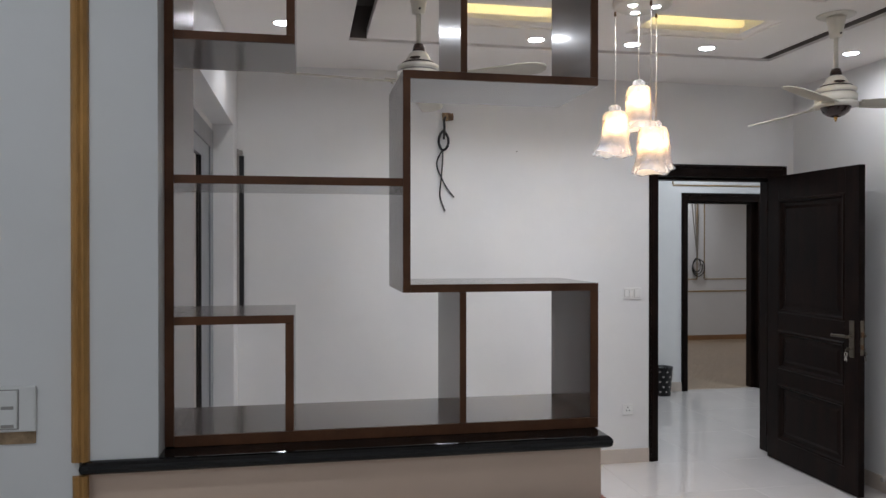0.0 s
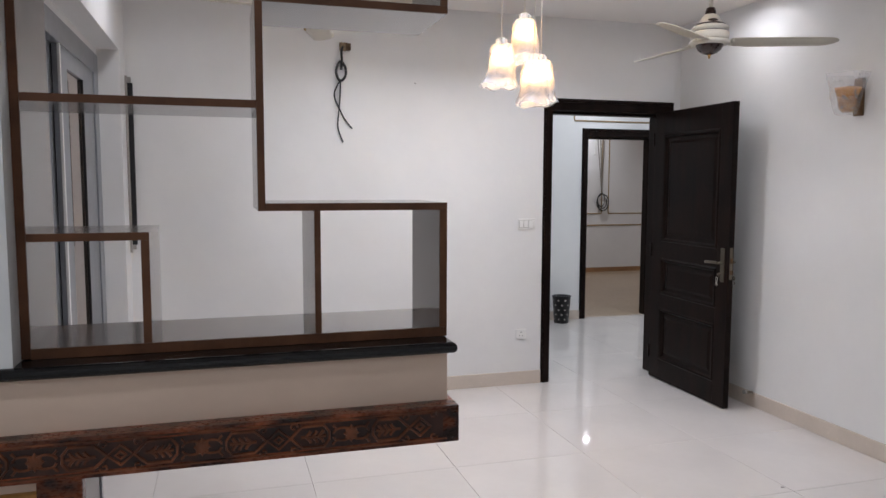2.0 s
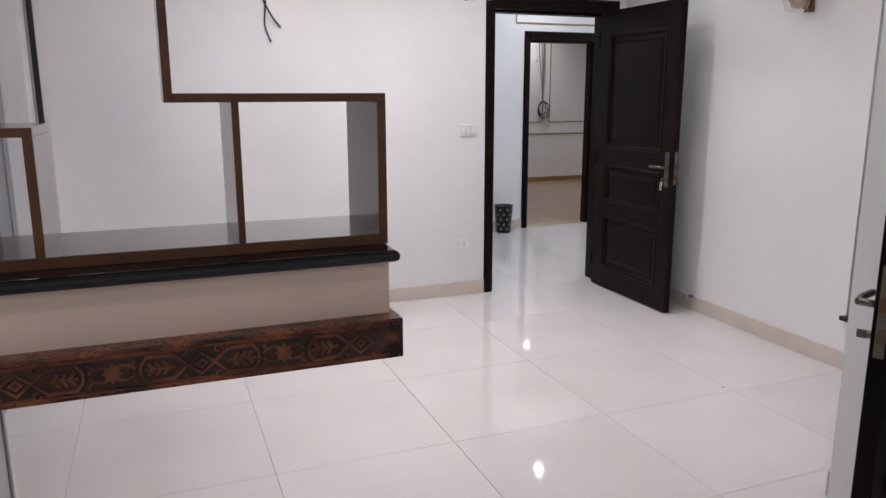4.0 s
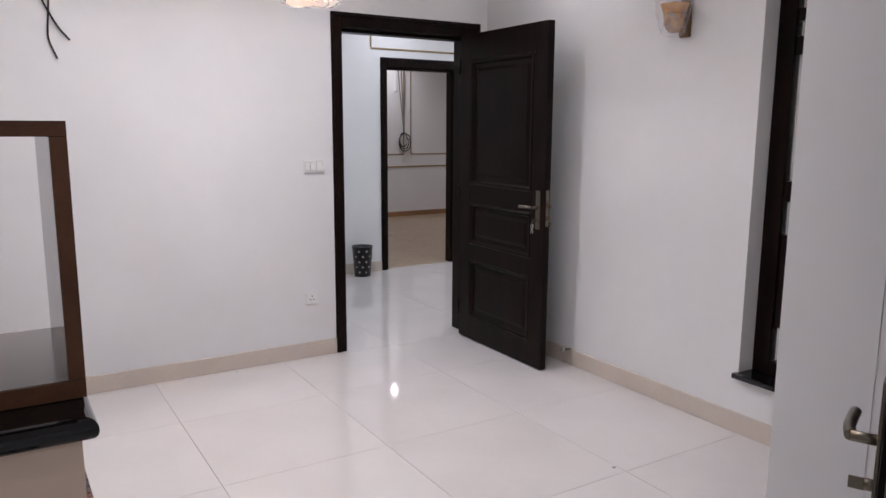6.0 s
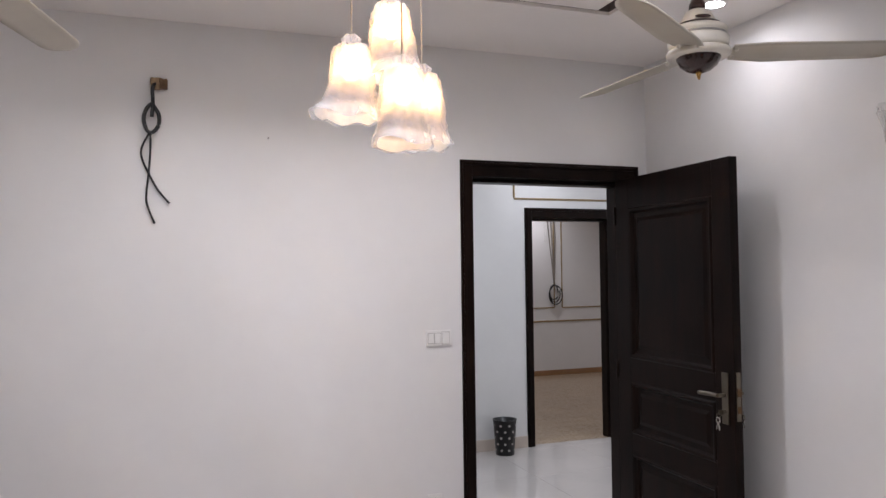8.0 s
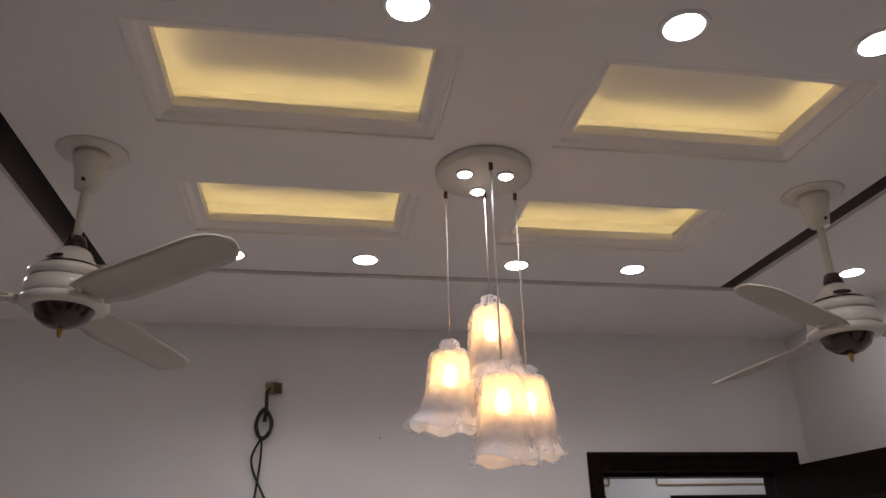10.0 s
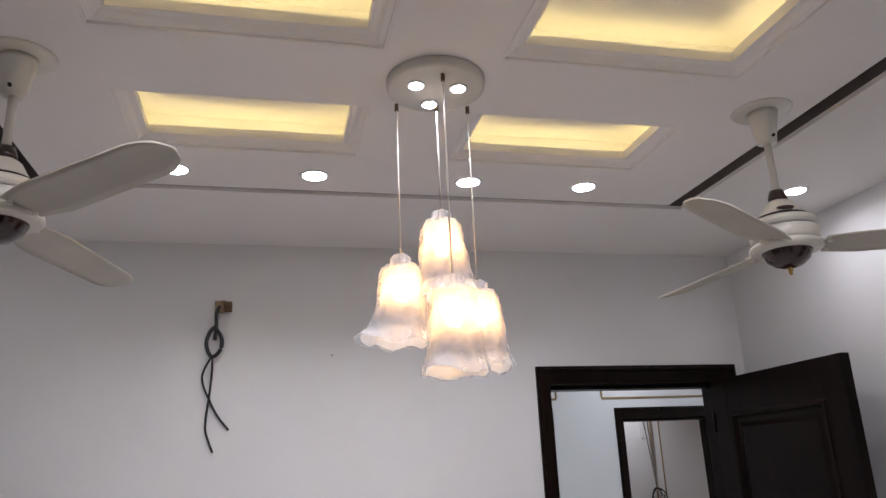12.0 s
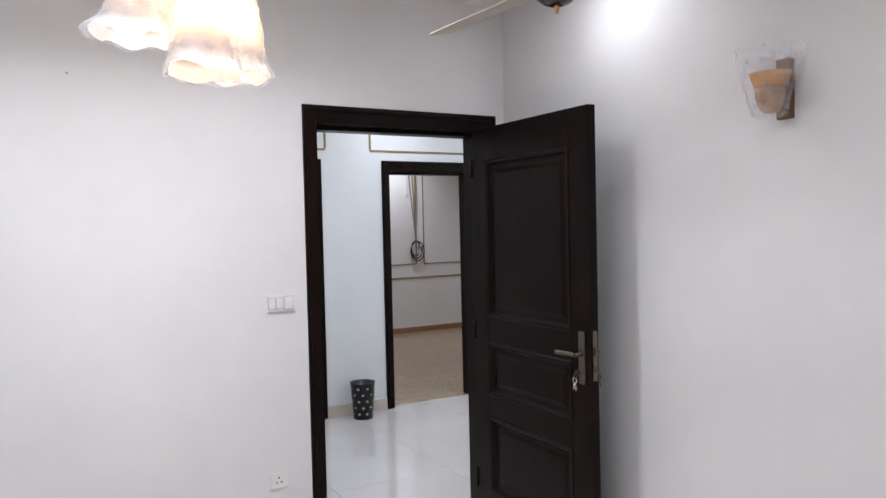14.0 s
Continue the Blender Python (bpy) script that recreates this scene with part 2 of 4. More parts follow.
def curve_points(keys, steps=8):
    """A smooth line through key points."""
    p = [Vector(k) for k in keys]
    out = []
    for i in range(len(p) - 1):
        a, b, c, d = p[max(i - 1, 0)], p[i], p[i + 1], p[min(i + 2, len(p) - 1)]
        for k in range(steps):
            t = k / steps
            out.append(0.5 * ((2 * b) + (c - a) * t + (2 * a - 5 * b + 4 * c - d) * t * t + (3 * b - a - 3 * c + d) * t ** 3))
    return out + [p[-1]]


def slab(us, vs, holes, w0, w1, axes="xyz"):
    """A plate over the grid us x vs, w0 to w1 thick, with rectangular holes (u0, u1, v0, v1). axes: which axis u, v and w are."""
    us = sorted(set(us) | {h[i] for h in holes for i in (0, 1) if us[0] <= h[i] <= us[-1]})
    vs = sorted(set(vs) | {h[i] for h in holes for i in (2, 3) if vs[0] <= h[i] <= vs[-1]})
    bm = bmesh.new()
    verts = {}

    def at(i, j, w):
        if (i, j, w) not in verts:
            c = dict(zip(axes, (us[i], vs[j], (w0, w1)[w])))
            verts[i, j, w] = bm.verts.new((c["x"], c["y"], c["z"]))
        return verts[i, j, w]

    def full(i, j):
        if not (0 <= i < len(us) - 1 and 0 <= j < len(vs) - 1):
            return False
        u, v = (us[i] + us[i + 1]) / 2, (vs[j] + vs[j + 1]) / 2
        return not any(a < u < b and c < v < d for a, b, c, d in holes)

    for i in range(len(us) - 1):
        for j in range(len(vs) - 1):
            if not full(i, j):
                continue
            for w in (0, 1):
                bm.faces.new((at(i, j, w), at(i + 1, j, w), at(i + 1, j + 1, w), at(i, j + 1, w)))
            for a, b, di, dj in (((i, j), (i + 1, j), 0, -1), ((i + 1, j), (i + 1, j + 1), 1, 0), ((i + 1, j + 1), (i, j + 1), 0, 1), ((i, j + 1), (i, j), -1, 0)):
                if not full(i + di, j + dj):
                    bm.faces.new((at(*a, 0), at(*b, 0), at(*b, 1), at(*a, 1)))
    bmesh.ops.recalc_face_normals(bm, faces=bm.faces)
    return bm


def mesh_of(name, bm, mat):
    me = bpy.data.meshes.new(name)
    bm.to_mesh(me)
    bm.free()
    me.materials.append(mat)
    return me


def part(name, bm, mat, parent, label=""):
    ob = new(name, mesh_of(name, bm, mat))
    ob.parent = parent
    return tagged(ob, label)


def thing(name, label, category, at=(0, 0, 0), turn=0.0, group="", kind=""):
    ob = new(name)
    ob.matrix_basis = pose(*at, 0, 0, turn)
    return tagged(ob, label, category, group, kind)


def solid(name, bm, mat, label, category, kind="", group=""):
    return tagged(new(name, mesh_of(name, bm, mat)), label, category, group, kind)


def structure(name, bm, mat, label, category):
    return solid(name, bm, mat, label, category, "structure")


# ---------------------------------------------------------------- large structure
structure("wall_north", slab([-1.75, 3.93], [0, LOW + 0.3], [(2.62, 3.72, -1, 2.15)], NORTH, NORTH + 0.15, "xzy"), PAINT, "plain white painted wall with a dark-framed doorway", "wall")
structure("wall_east", slab([2.468, NORTH], [0, LOW + 0.3], [(2.6, 3.42, 0.28, 2.25)], EAST, EAST + 0.22, "yzx"), PAINT, "white painted wall with a tall window recess", "wall")
structure("wall_west", slab([2.425, NORTH], [0, LOW + 0.3], [(2.95, 5.335, -1, 2.303)], WEST - 0.27, WEST, "yzx"), PAINT, "white painted wall with a deep recess for a sliding door", "wall")
# the partition between the entrance side and the room
structure("wall_partition", slab([-1.6, -0.097], [0, LOW], [(-0.243, 0.016, -1, 1.142)], 2.16, 2.425, "xzy"), PAINT, "white painted pillar of the partition", "wall")
structure("wall_pillar_foot", cube(-0.243, 0.016, 2.17, 2.425, 0, 0.915), PAINT, "white painted foot of the partition pillar", "wall")
structure("wall_pillar_face", cube(-0.243, 0.015, 2.162, 2.17, 0, 0.915), PUTTY, "beige painted face of the pillar foot", "wall")
structure("wall_half", cube(-0.243, 0.838, 2.178, 2.52, 0.925, 1.115), PUTTY, "beige painted half wall carrying a granite counter", "wall")
structure("wall_return", cube(2.618, EAST + 0.22, 2.2, 2.468, 0, LOW + 0.3), PAINT, "white painted wall end beside the passage", "wall")
# the entrance side, behind the camera
structure("wall_entrance_east", slab([-1.75, 2.2], [0, LOW + 0.3], [(1.28, 2.13, -1, 2.1)], 2.62, 2.77, "yzx"), PAINT, "white painted wall with a doorway", "wall")
structure("wall_entrance_west", cube(-1.75, -1.6, -1.75, NORTH, 0, LOW + 0.3), PAINT, "white painted wall", "wall")
structure("wall_south", cube(-1.6, 2.62, -1.75, -1.6, 0, LOW + 0.3), PAINT, "white painted wall", "wall")
structure("wall_side_room", slab([-1.75, 2.2], [0, LOW + 0.3], [], 4.0, 4.15, "yzx"), PAINT, "white painted wall of a dim side room", "wall")
structure("wall_side_room_south", cube(2.77, 4.0, -1.75, -1.6, 0, LOW + 0.3), PAINT, "white painted wall", "wall")
# the hall and the far room
structure("wall_hall", slab([1.9, 8.8], [0, LOW + 0.3], [(2.65, 3.59, -1, 2.12), (4.13, 5.1, -1, 2.12)], 7.9, 8.05, "xzy"), PAINT, "white hall wall with two dark-framed doorways", "wall")
structure("wall_hall_west", cube(1.9, 2.05, NORTH + 0.15, 7.9, 0, LOW + 0.3), PAINT, "white painted hall wall", "wall")
structure("wall_hall_east", cube(6.2, 6.35, NORTH + 0.15, 7.9, 0, LOW + 0.3), PAINT, "white painted hall wall", "wall")
structure("wall_hall_south", cube(3.93, 6.2, NORTH, NORTH + 0.15, 0, LOW + 0.3), PAINT, "white painted hall wall", "wall")
structure("wall_far", cube(3.4, 8.8, 11.8, 11.95, 0, LOW + 0.3), PAINT, "white wall with gold panel mouldings", "wall")
structure("wall_far_west", cube(3.25, 3.4, 8.05, 11.95, 0, LOW + 0.3), PAINT, "white painted wall", "wall")
structure("wall_far_east", cube(8.8, 8.95, 7.9, 11.95, 0, LOW + 0.3), PAINT, "white painted wall", "wall")

# ceiling: a low border, a raised middle with four lit recesses and a shadow gap round it
MX0, MX1, MY0, MY1 = 0.433, 3.106, 3.07, 4.89
COFFERS = [(0.898, 1.636, 3.428, 3.839), (1.955, 2.690, 3.428, 3.839), (0.898, 1.636, 4.153, 4.53), (1.955, 2.690, 4.153, 4.53)]
structure("ceiling", slab([-1.75, 4.0], [-1.75, NORTH], [(MX0, MX1, MY0, MY1)], LOW, LOW + 0.2, "xyz"), CEIL, "white plaster ceiling border", "ceiling")
structure("ceiling_raised", slab([MX0 + 0.10, MX1 - 0.068], [MY0 + 0.03, MY1 - 0.014], COFFERS, HIGH, HIGH + 0.05, "xyz"), CEIL, "raised white ceiling panel with four lit recesses", "ceiling")
# lining and bottom of the gap carry its shade as dark colour
structure("trim_gap", slab([MX0 - 0.005, MX1 + 0.005], [MY0 - 0.005, MY1 + 0.005], [(MX0 + 0.002, MX1 - 0.002, MY0 + 0.002, MY1 - 0.002)], HIGH + 0.004, LOW + 0.2, "xyz"), GAPSHADE, "inner lining of the ceiling's shadow gap, painted dark as its shade", "ceiling")
structure("ceiling_gap", cube(MX0 - 0.02, MX1 + 0.02, MY0 - 0.02, MY1 + 0.02, LOW + 0.2, LOW + 0.24), GAPSHADE, "bottom of the ceiling's shadow gap, painted dark as its shade", "ceiling")
structure("ceiling_hall", cube(1.9, 6.35, NORTH, 7.9, LOW, LOW + 0.2), CEIL, "white plaster hall ceiling", "ceiling")
structure("ceiling_far", cube(3.25, 8.95, 7.9, 11.95, LOW, LOW + 0.2), CEIL, "white plaster ceiling of the far room", "ceiling")


def crown(x0, x1, y0, y1):
    """Stepped plaster moulding that rises inward from the edge of a recess."""
    bm = bmesh.new()
    steps = [(0.0, 0.0), (0.006, 0.0), (0.006, 0.008), (0.022, 0.010), (0.034, 0.020), (0.046, 0.024), (0.052, 0.024), (0.052, 0.054), (0.044, 0.054), (0.044, 0.036), (0.0, 0.036)]
    loops = [[bm.verts.new((x, y, HIGH + z)) for x, y in ((x0 + d, y0 + d), (x1 - d, y0 + d), (x1 - d, y1 - d), (x0 + d, y1 - d))] for d, z in steps]
    for a, b in zip(loops, loops[1:] + loops[:1]):
        for k in range(4):
            bm.faces.new((a[k], a[(k + 1) % 4], b[(k + 1) % 4], b[k]))
    bmesh.ops.recalc_face_normals(bm, faces=bm.faces)
    return bm


for x0, x1, y0, y1 in COFFERS:
    structure("trim", crown(x0 + 0.001, x1 - 0.001, y0 + 0.001, y1 - 0.001), CEIL, "white plaster crown moulding round a ceiling recess", "moulding")
    # the box above the recess
    bm = slab([x0 - 0.04, x1 + 0.04], [y0 - 0.04, y1 + 0.04], [(x0 - 0.03, x1 + 0.03, y0 - 0.03, y1 + 0.03)], HIGH + 0.052, HIGH + 0.13, "xyz")
    box(bm, x0 - 0.04, x1 + 0.04, y0 - 0.04, y1 + 0.04, HIGH + 0.13, HIGH + 0.135)
    structure("ceiling_recess", bm, CEIL, "white plaster box of a ceiling recess", "ceiling")
    strip = thing("led_strip_light", "amber light strip hidden in a ceiling recess", "strip light", group="ceiling recess strips")
    for a in ((x0 + 0.045, x1 - 0.045, y1 - 0.043, y1 - 0.039), (x0 + 0.045, x1 - 0.045, y0 + 0.039, y0 + 0.043), (x0 + 0.039, x0 + 0.043, y0 + 0.045, y1 - 0.045), (x1 - 0.043, x1 - 0.039, y0 + 0.045, y1 - 0.045)):
        part("strip", cube(*a, HIGH + 0.038, HIGH + 0.048), LED, strip)

# floor bed under the tiles
structure("floor", cube(-1.75, 4.15, -1.75, NORTH + 0.0, -0.12, -0.004), GROUT, "cream polished porcelain tiles with thin joints", "floor")
structure("floor_hall", cube(1.9, 6.35, NORTH, 7.96, -0.12, -0.004), GROUT, "cream polished porcelain tiles with thin joints", "floor")
structure("floor_far", cube(3.25, 8.95, 7.96, 11.95, -0.12, -0.006), BROWNSKIRT, "beige wood laminate floor", "floor")


# skirtings
def skirting(x0, x1, y0, y1, mat=SKIRT, top=0.1):
    structure("baseboard", cube(x0, x1, y0, y1, 0, top, 0.003), mat, "beige tile skirting along a white wall" if mat is SKIRT else "brown skirting along a white wall", "skirting")


skirting(WEST, 2.62, NORTH - 0.011, NORTH)
skirting(3.72, EAST, NORTH - 0.011, NORTH)
skirting(EAST - 0.011, EAST, 2.468, NORTH - 0.011)
skirting(WEST, WEST + 0.011, 5.335, NORTH - 0.011)
skirting(2.618, EAST - 0.011, 2.468, 2.479)
skirting(3.59, 4.13, 7.889, 7.9)
skirting(5.1, 6.2, 7.889, 7.9)
skirting(2.05, 2.65, 7.889, 7.9)
skirting(3.4, 8.8, 11.788, 11.8, BROWNSKIRT, 0.075)


# ---------------------------------------------------------------- doors
def door_frame(name, x0, x1, top, y0, y1, width=0.07, stop=0.045):
    """Jambs and head of a doorway in a wall that runs along x."""
    ob = thing(name, "dark brown wooden door frame in a white wall", "door frame", kind="structure")
    for n, a in (("jamb", (x0, x0 + width, y0, y1, 0, top)), ("jamb", (x1 - width, x1, y0, y1, 0, top)), ("head", (x0 + width, x1 - width, y0, y1, top - width - 0.02, top))):
        part(n, cube(*a, 0.006), DARKWOOD, ob)
    m = y0 + (y1 - y0) * 0.42
    for a in ((x0 + width, x0 + width + 0.012, m, y1 - 0.004, 0, top - width - 0.02), (x1 - width - stop, x1 - width, m, y1 - 0.004, 0, top - width - 0.02),
              (x0 + width + 0.012, x1 - width - stop, m, y1 - 0.004, top - width - 0.04, top - width - 0.02)):
        part("door_stop", cube(*a, 0.003), DARKWOOD, ob)
    # a raised bead round the front
    for a in ((x0 + 0.012, x0 + 0.03, y0 - 0.008, y0 + 0.002, 0, top - 0.012), (x1 - 0.03, x1 - 0.012, y0 - 0.008, y0 + 0.002, 0, top - 0.012), (x0 + 0.03, x1 - 0.03, y0 - 0.008, y0 + 0.002, top - 0.03, top - 0.012)):
        part("bead", cube(*a, 0.004), DARKWOOD, ob)
    return ob


def panel_leaf(width, height, t=0.042):
    """The body of a door leaf along +x, thickness along y, with three sunk panels on both faces."""
    s, rails = 0.125, [(0.0, 0.155), (0.56, 0.665), (0.945, 1.07), (height - 0.165, height)]
    bm = bmesh.new()
    box(bm, 0, s, 0, t, 0, height, 0.003)
    box(bm, width - s, width, 0, t, 0, height, 0.003)
    for a, b in rails:
        box(bm, s, width - s, 0, t, a, b, 0.002)
    panels = [(rails[i][1], rails[i + 1][0]) for i in range(3)]
    return bm, s, panels


def moulded_panel(x0, x1, z0, z1, t):
    """A sunk field with a sloped moulding round it, on both faces."""
    bm = bmesh.new()
    for side in (0, 1):
        prof = [(0.0, 0.0), (0.008, -0.006), (0.02, -0.004), (0.03, 0.012), (0.034, 0.014), (0.055, 0.014), (0.075, 0.007)]
        loops = []
        for d, y in prof:
            yy = y if side == 0 else t - y
            loops.append([bm.verts.new(c) for c in ((x0 + d, yy, z0 + d), (x1 - d, yy, z0 + d), (x1 - d, yy, z1 - d), (x0 + d, yy, z1 - d))])
        for a, b in zip(loops, loops[1:]):
            for k in range(4):
                bm.faces.new((a[k], a[(k + 1) % 4], b[(k + 1) % 4], b[k]))
        bm.faces.new(loops[-1])
    bmesh.ops.recalc_face_normals(bm, faces=bm.faces)
    return bm


def lever_set(parent, x, z, y, out, along, bunch=False):
    """Back plate, lever, cylinder and key on one face. out: sign of the face's normal along y; along: way the lever points along x."""
    plate = part("lock_plate", cube(x - 0.02, x + 0.02, min(y, y + out * 0.008), max(y, y + out * 0.008), z - 0.13, z + 0.10, 0.003), STEEL, parent, "brushed steel lock plate")
    bm = bmesh.new()
    tube(bm, [(x, y, z), (x, y + out * 0.045, z)], 0.009, 10)
    p = curve_points([(x, y + out * 0.045, z), (x + along * 0.04, y + out * 0.05, z + 0.002), (x + along * 0.125, y + out * 0.048, z - 0.003)], 5)
    tube(bm, p, 0.0095, 10)
    part("lever", bm, STEEL, plate, "steel lever handle")
    bm = bmesh.new()
    tube(bm, [(x, y, z - 0.075), (x, y + out * 0.02, z - 0.075)], 0.010, 12)
    box(bm, x - 0.0015, x + 0.0015, y + 0.018 if out > 0 else y - 0.042, y + 0.042 if out > 0 else y - 0.018, z - 0.086, z - 0.066)
    part("key", bm, STEEL, plate, "key in its cylinder")
    if bunch:
        ring = [(x, y + out * (0.040 + 0.011 * math.sin(q)), z - 0.086 + 0.011 * math.cos(q)) for q in [2 * math.pi * k / 16 for k in range(17)]]
        part("key_ring", tube(bmesh.new(), ring, 0.0012, 6), STEEL, plate)
        for lean, fall in ((-0.010, 0.0), (0.006, 0.004)):
            bm = bmesh.new()
            yy = y + out * (0.043 + fall)
            bow = [(x + lean * 0.4 + 0.011 * math.cos(q), yy, z - 0.108 + 0.012 * math.sin(q)) for q in [2 * math.pi * k / 14 for k in range(15)]]
            tube(bm, bow, 0.0032, 6)
            tube(bm, [(x + lean * 0.6, yy, z - 0.118), (x + lean * 1.5, yy, z - 0.152)], 0.0032, 6)
            for k in range(3):
                tube(bm, [(x + lean * (1.0 + 0.15 * k), yy, z - 0.134 - 0.006 * k), (x + lean * (1.0 + 0.15 * k) + 0.006, yy, z - 0.134 - 0.006 * k)], 0.0018, 5)
            part("spare_key", bm, NICKEL, plate, "bright hanging key")
    return plate


def leaf(name, label, width, height, m, handle_faces, t=0.042, bunch=False):
    ob = new(name)
    ob.matrix_basis = m
    tagged(ob, label, "door")
    bm, s, panels = panel_leaf(width, height, t)
    part("leaf_frame", bm, DARKWOOD, ob)
    for a, b in panels:
        part("panel", moulded_panel(s, width - s, a, b, t), DARKWOOD, ob)
    for out in handle_faces:
        lever_set(ob, width - 0.055, 0.985, t if out > 0 else 0.0, out, -1, bunch)
    bm = cube(width - 0.001, width + 0.0025, 0.010, t - 0.010, 0.875, 1.09)
    edge = part("lock_edge", bm, STEEL, ob, "steel lock front in the door's edge")
    bm = cube(width + 0.002, width + 0.012, 0.013, t - 0.013, 0.985, 1.02, 0.002)
    box(bm, width + 0.002, width + 0.008, 0.013, t - 0.013, 0.91, 0.94, 0.002)
    part("latch", bm, AGED, edge)
    for z in (0.2, 1.0, height - 0.2):
        bm = tube(bmesh.new(), [(-0.004, -0.004, z - 0.05), (-0.004, -0.004, z + 0.05)], 0.006, 10)
        part("hinge", bm, DARKWOOD, ob)
    return ob


door_frame("door_frame_1", 2.62, 3.72, 2.15, NORTH - 0.012, NORTH + 0.155)
# the leaf stands open into the room, square to its wall
leaf("panelled_door", "dark brown panelled wooden door standing open, keys hanging in its lock", 0.925, 2.05, pose(3.535, 5.53, 0.008, 0, 0, -90.6), (-1, 1), bunch=True)
door_frame("door_frame_2", 2.65, 3.59, 2.12, 7.885, 8.05)
leaf("panelled_door", "dark brown panelled wooden door, closed, in the hall", 0.80, 2.02, pose(2.72, 7.955, 0.008), (-1,))
door_frame("door_frame_3", 4.13, 5.10, 2.12, 7.885, 8.05)
# the near leaf, half open beside the passage, with its lock edge to the walker
E_X, E_Y, H_X, H_Y = 1.866, 1.80, 2.585, 2.13
ang = math.degrees(math.atan2(E_Y - H_Y, E_X - H_X))
leaf("panelled_door", "dark panelled wooden door half open beside the passage, key in lock", math.hypot(E_X - H_X, E_Y - H_Y), 2.04, pose(H_X, H_Y, 0.008, 0, 0, ang), (-1,))
ob = thing("door_frame_4", "dark wooden frame of the side doorway", "door frame", kind="structure")
for a in ((2.582, 2.742, 1.28, 1.34, 0, 2.1), (2.582, 2.742, 2.07, 2.13, 0, 2.1), (2.582, 2.742, 1.34, 2.07, 2.04, 2.1)):
    part("jamb", cube(*a, 0.004), DARKWOOD, ob)

stop = thing("door_stopper", "small steel door stopper on the skirting", "door stop", (EAST - 0.011, 4.615, 0.1))
part("rod", tube(bmesh.new(), [(0, 0, 0), (-0.055, 0, 0.006)], 0.009, 12), STEEL, stop)
part("buffer", tube(bmesh.new(), [(-0.052, 0, 0.006), (-0.072, 0, 0.008)], 0.014, 12), GREYPLASTIC, stop)

# ---------------------------------------------------------------- windows
win = thing("window_1", "tall window with a black frame and mirrored glass", "window", kind="structure")
W0, W1 = EAST + 0.10, EAST + 0.16
for a in ((W0, W1, 3.332, 3.42, 0.30, 2.25), (W0, W1, 2.6, 2.668, 0.30, 2.25), (W0, W1, 2.668, 3.332, 0.30, 0.365), (W0, W1, 2.668, 3.332, 2.17, 2.25)):
    part("window_frame", cube(*a, 0.006), DARKWOOD, win)
for z0, z1 in ((1.13, 1.225), (1.79, 1.87), (1.935, 1.99)):
    part("rail", cube(W0 + 0.01, W1 - 0.008, 2.668, 3.332, z0, z1, 0.004), DARKWOOD, win)
# a dark band across the lower part of the window
part("dark_band", cube(W0 + 0.016, W1 - 0.012, 2.668, 3.332, 0.53, 0.976, 0.004), DARKWOOD, win)
for z0, z1 in ((0.365, 0.53), (0.976, 1.13), (1.225, 1.79), (1.87, 1.935), (1.99, 2.17)):
    part("pane", cube(W0 + 0.026, W0 + 0.031, 2.668, 3.332, z0, z1), TINTED, win, "tinted mirrored pane")
part("window_sill", cube(EAST - 0.035, EAST + 0.12, 2.58, 3.435, 0.275, 0.30, 0.006), GRANITE, win, "black granite sill")

slide = thing("window_2", "grey aluminium sliding door with brown mirrored glass", "sliding door", kind="structure")
FX, FY = WEST - 0.195, WEST - 0.12
for a in ((FX, FY, 5.20, 5.335, 0, 2.263), (FX, FY, 2.95, 3.05, 0, 2.263), (FX, FY, 3.05, 5.20, 2.15, 2.263), (FX, FY, 3.05, 5.20, 0, 0.05)):
    part("outer_frame", cube(*a, 0.004), ALU, slide)
part("head_packing", cube(FX, FY - 0.004, 2.95, 5.335, 2.263, 2.303), PAINT, slide)
for dx, y0, y1, h0, h1 in ((0.0, 4.27, 5.20, 4.45, 4.87), (-0.035, 3.05, 4.30, 3.15, 3.86)):
    sash = part("sash", slab([y0, y1], [0.05, 2.15], [(h0, h1, 0.13, 2.06)], FX + 0.038 + dx, FX + 0.066 + dx, "yzx"), ALU, slide)
    part("pane", cube(FX + 0.05 + dx, FX + 0.054 + dx, h0 - 0.005, h1 + 0.005, 0.125, 2.065), BROWNGLASS, sash, "brown mirrored pane")
part("gasket", cube(FX + 0.055, FX + 0.068, 4.858, 4.874, 0.13, 2.06), BLACKPLASTIC, slide)
part("meeting_strip", cube(FX + 0.06, FX + 0.072, 4.262, 4.285, 0.06, 2.15, 0.002), WHITEPLASTIC, slide, "pale edge strip of the sliding sash")
for z in (0.35, 1.17, 1.99):
    part("screw", tube(bmesh.new(), [(FY - 0.001, 5.262, z), (FY + 0.002, 5.262, z)], 0.007, 8), BLACKPLASTIC, slide)
# unseen backing sheet, added to close the opening behind the panes
structure("wall_behind_sliding_door", cube(WEST - 0.27, WEST - 0.262, 2.95, 5.335, 0, 2.303), PAINT, "added white sheet closing the wall behind the sliding door", "wall")

bar = thing("wall_channel", "slim upright black channel on a grey strip in the wall corner", "rail", (WEST + 0.001, NORTH, 0))
part("strip", cube(0.0, 0.014, -0.036, -0.002, 1.07, 2.182, 0.002), GREYPLASTIC, bar, "grey mounting strip")
part("channel", cube(0.014, 0.044, -0.03, -0.006, 1.12, 2.14, 0.003), BLACKPLASTIC, bar)
for z in (1.09, 2.145):
    part("clip", cube(0.010, 0.036, -0.030, -0.006, z, z + 0.03, 0.002), GREYPLASTIC, bar)

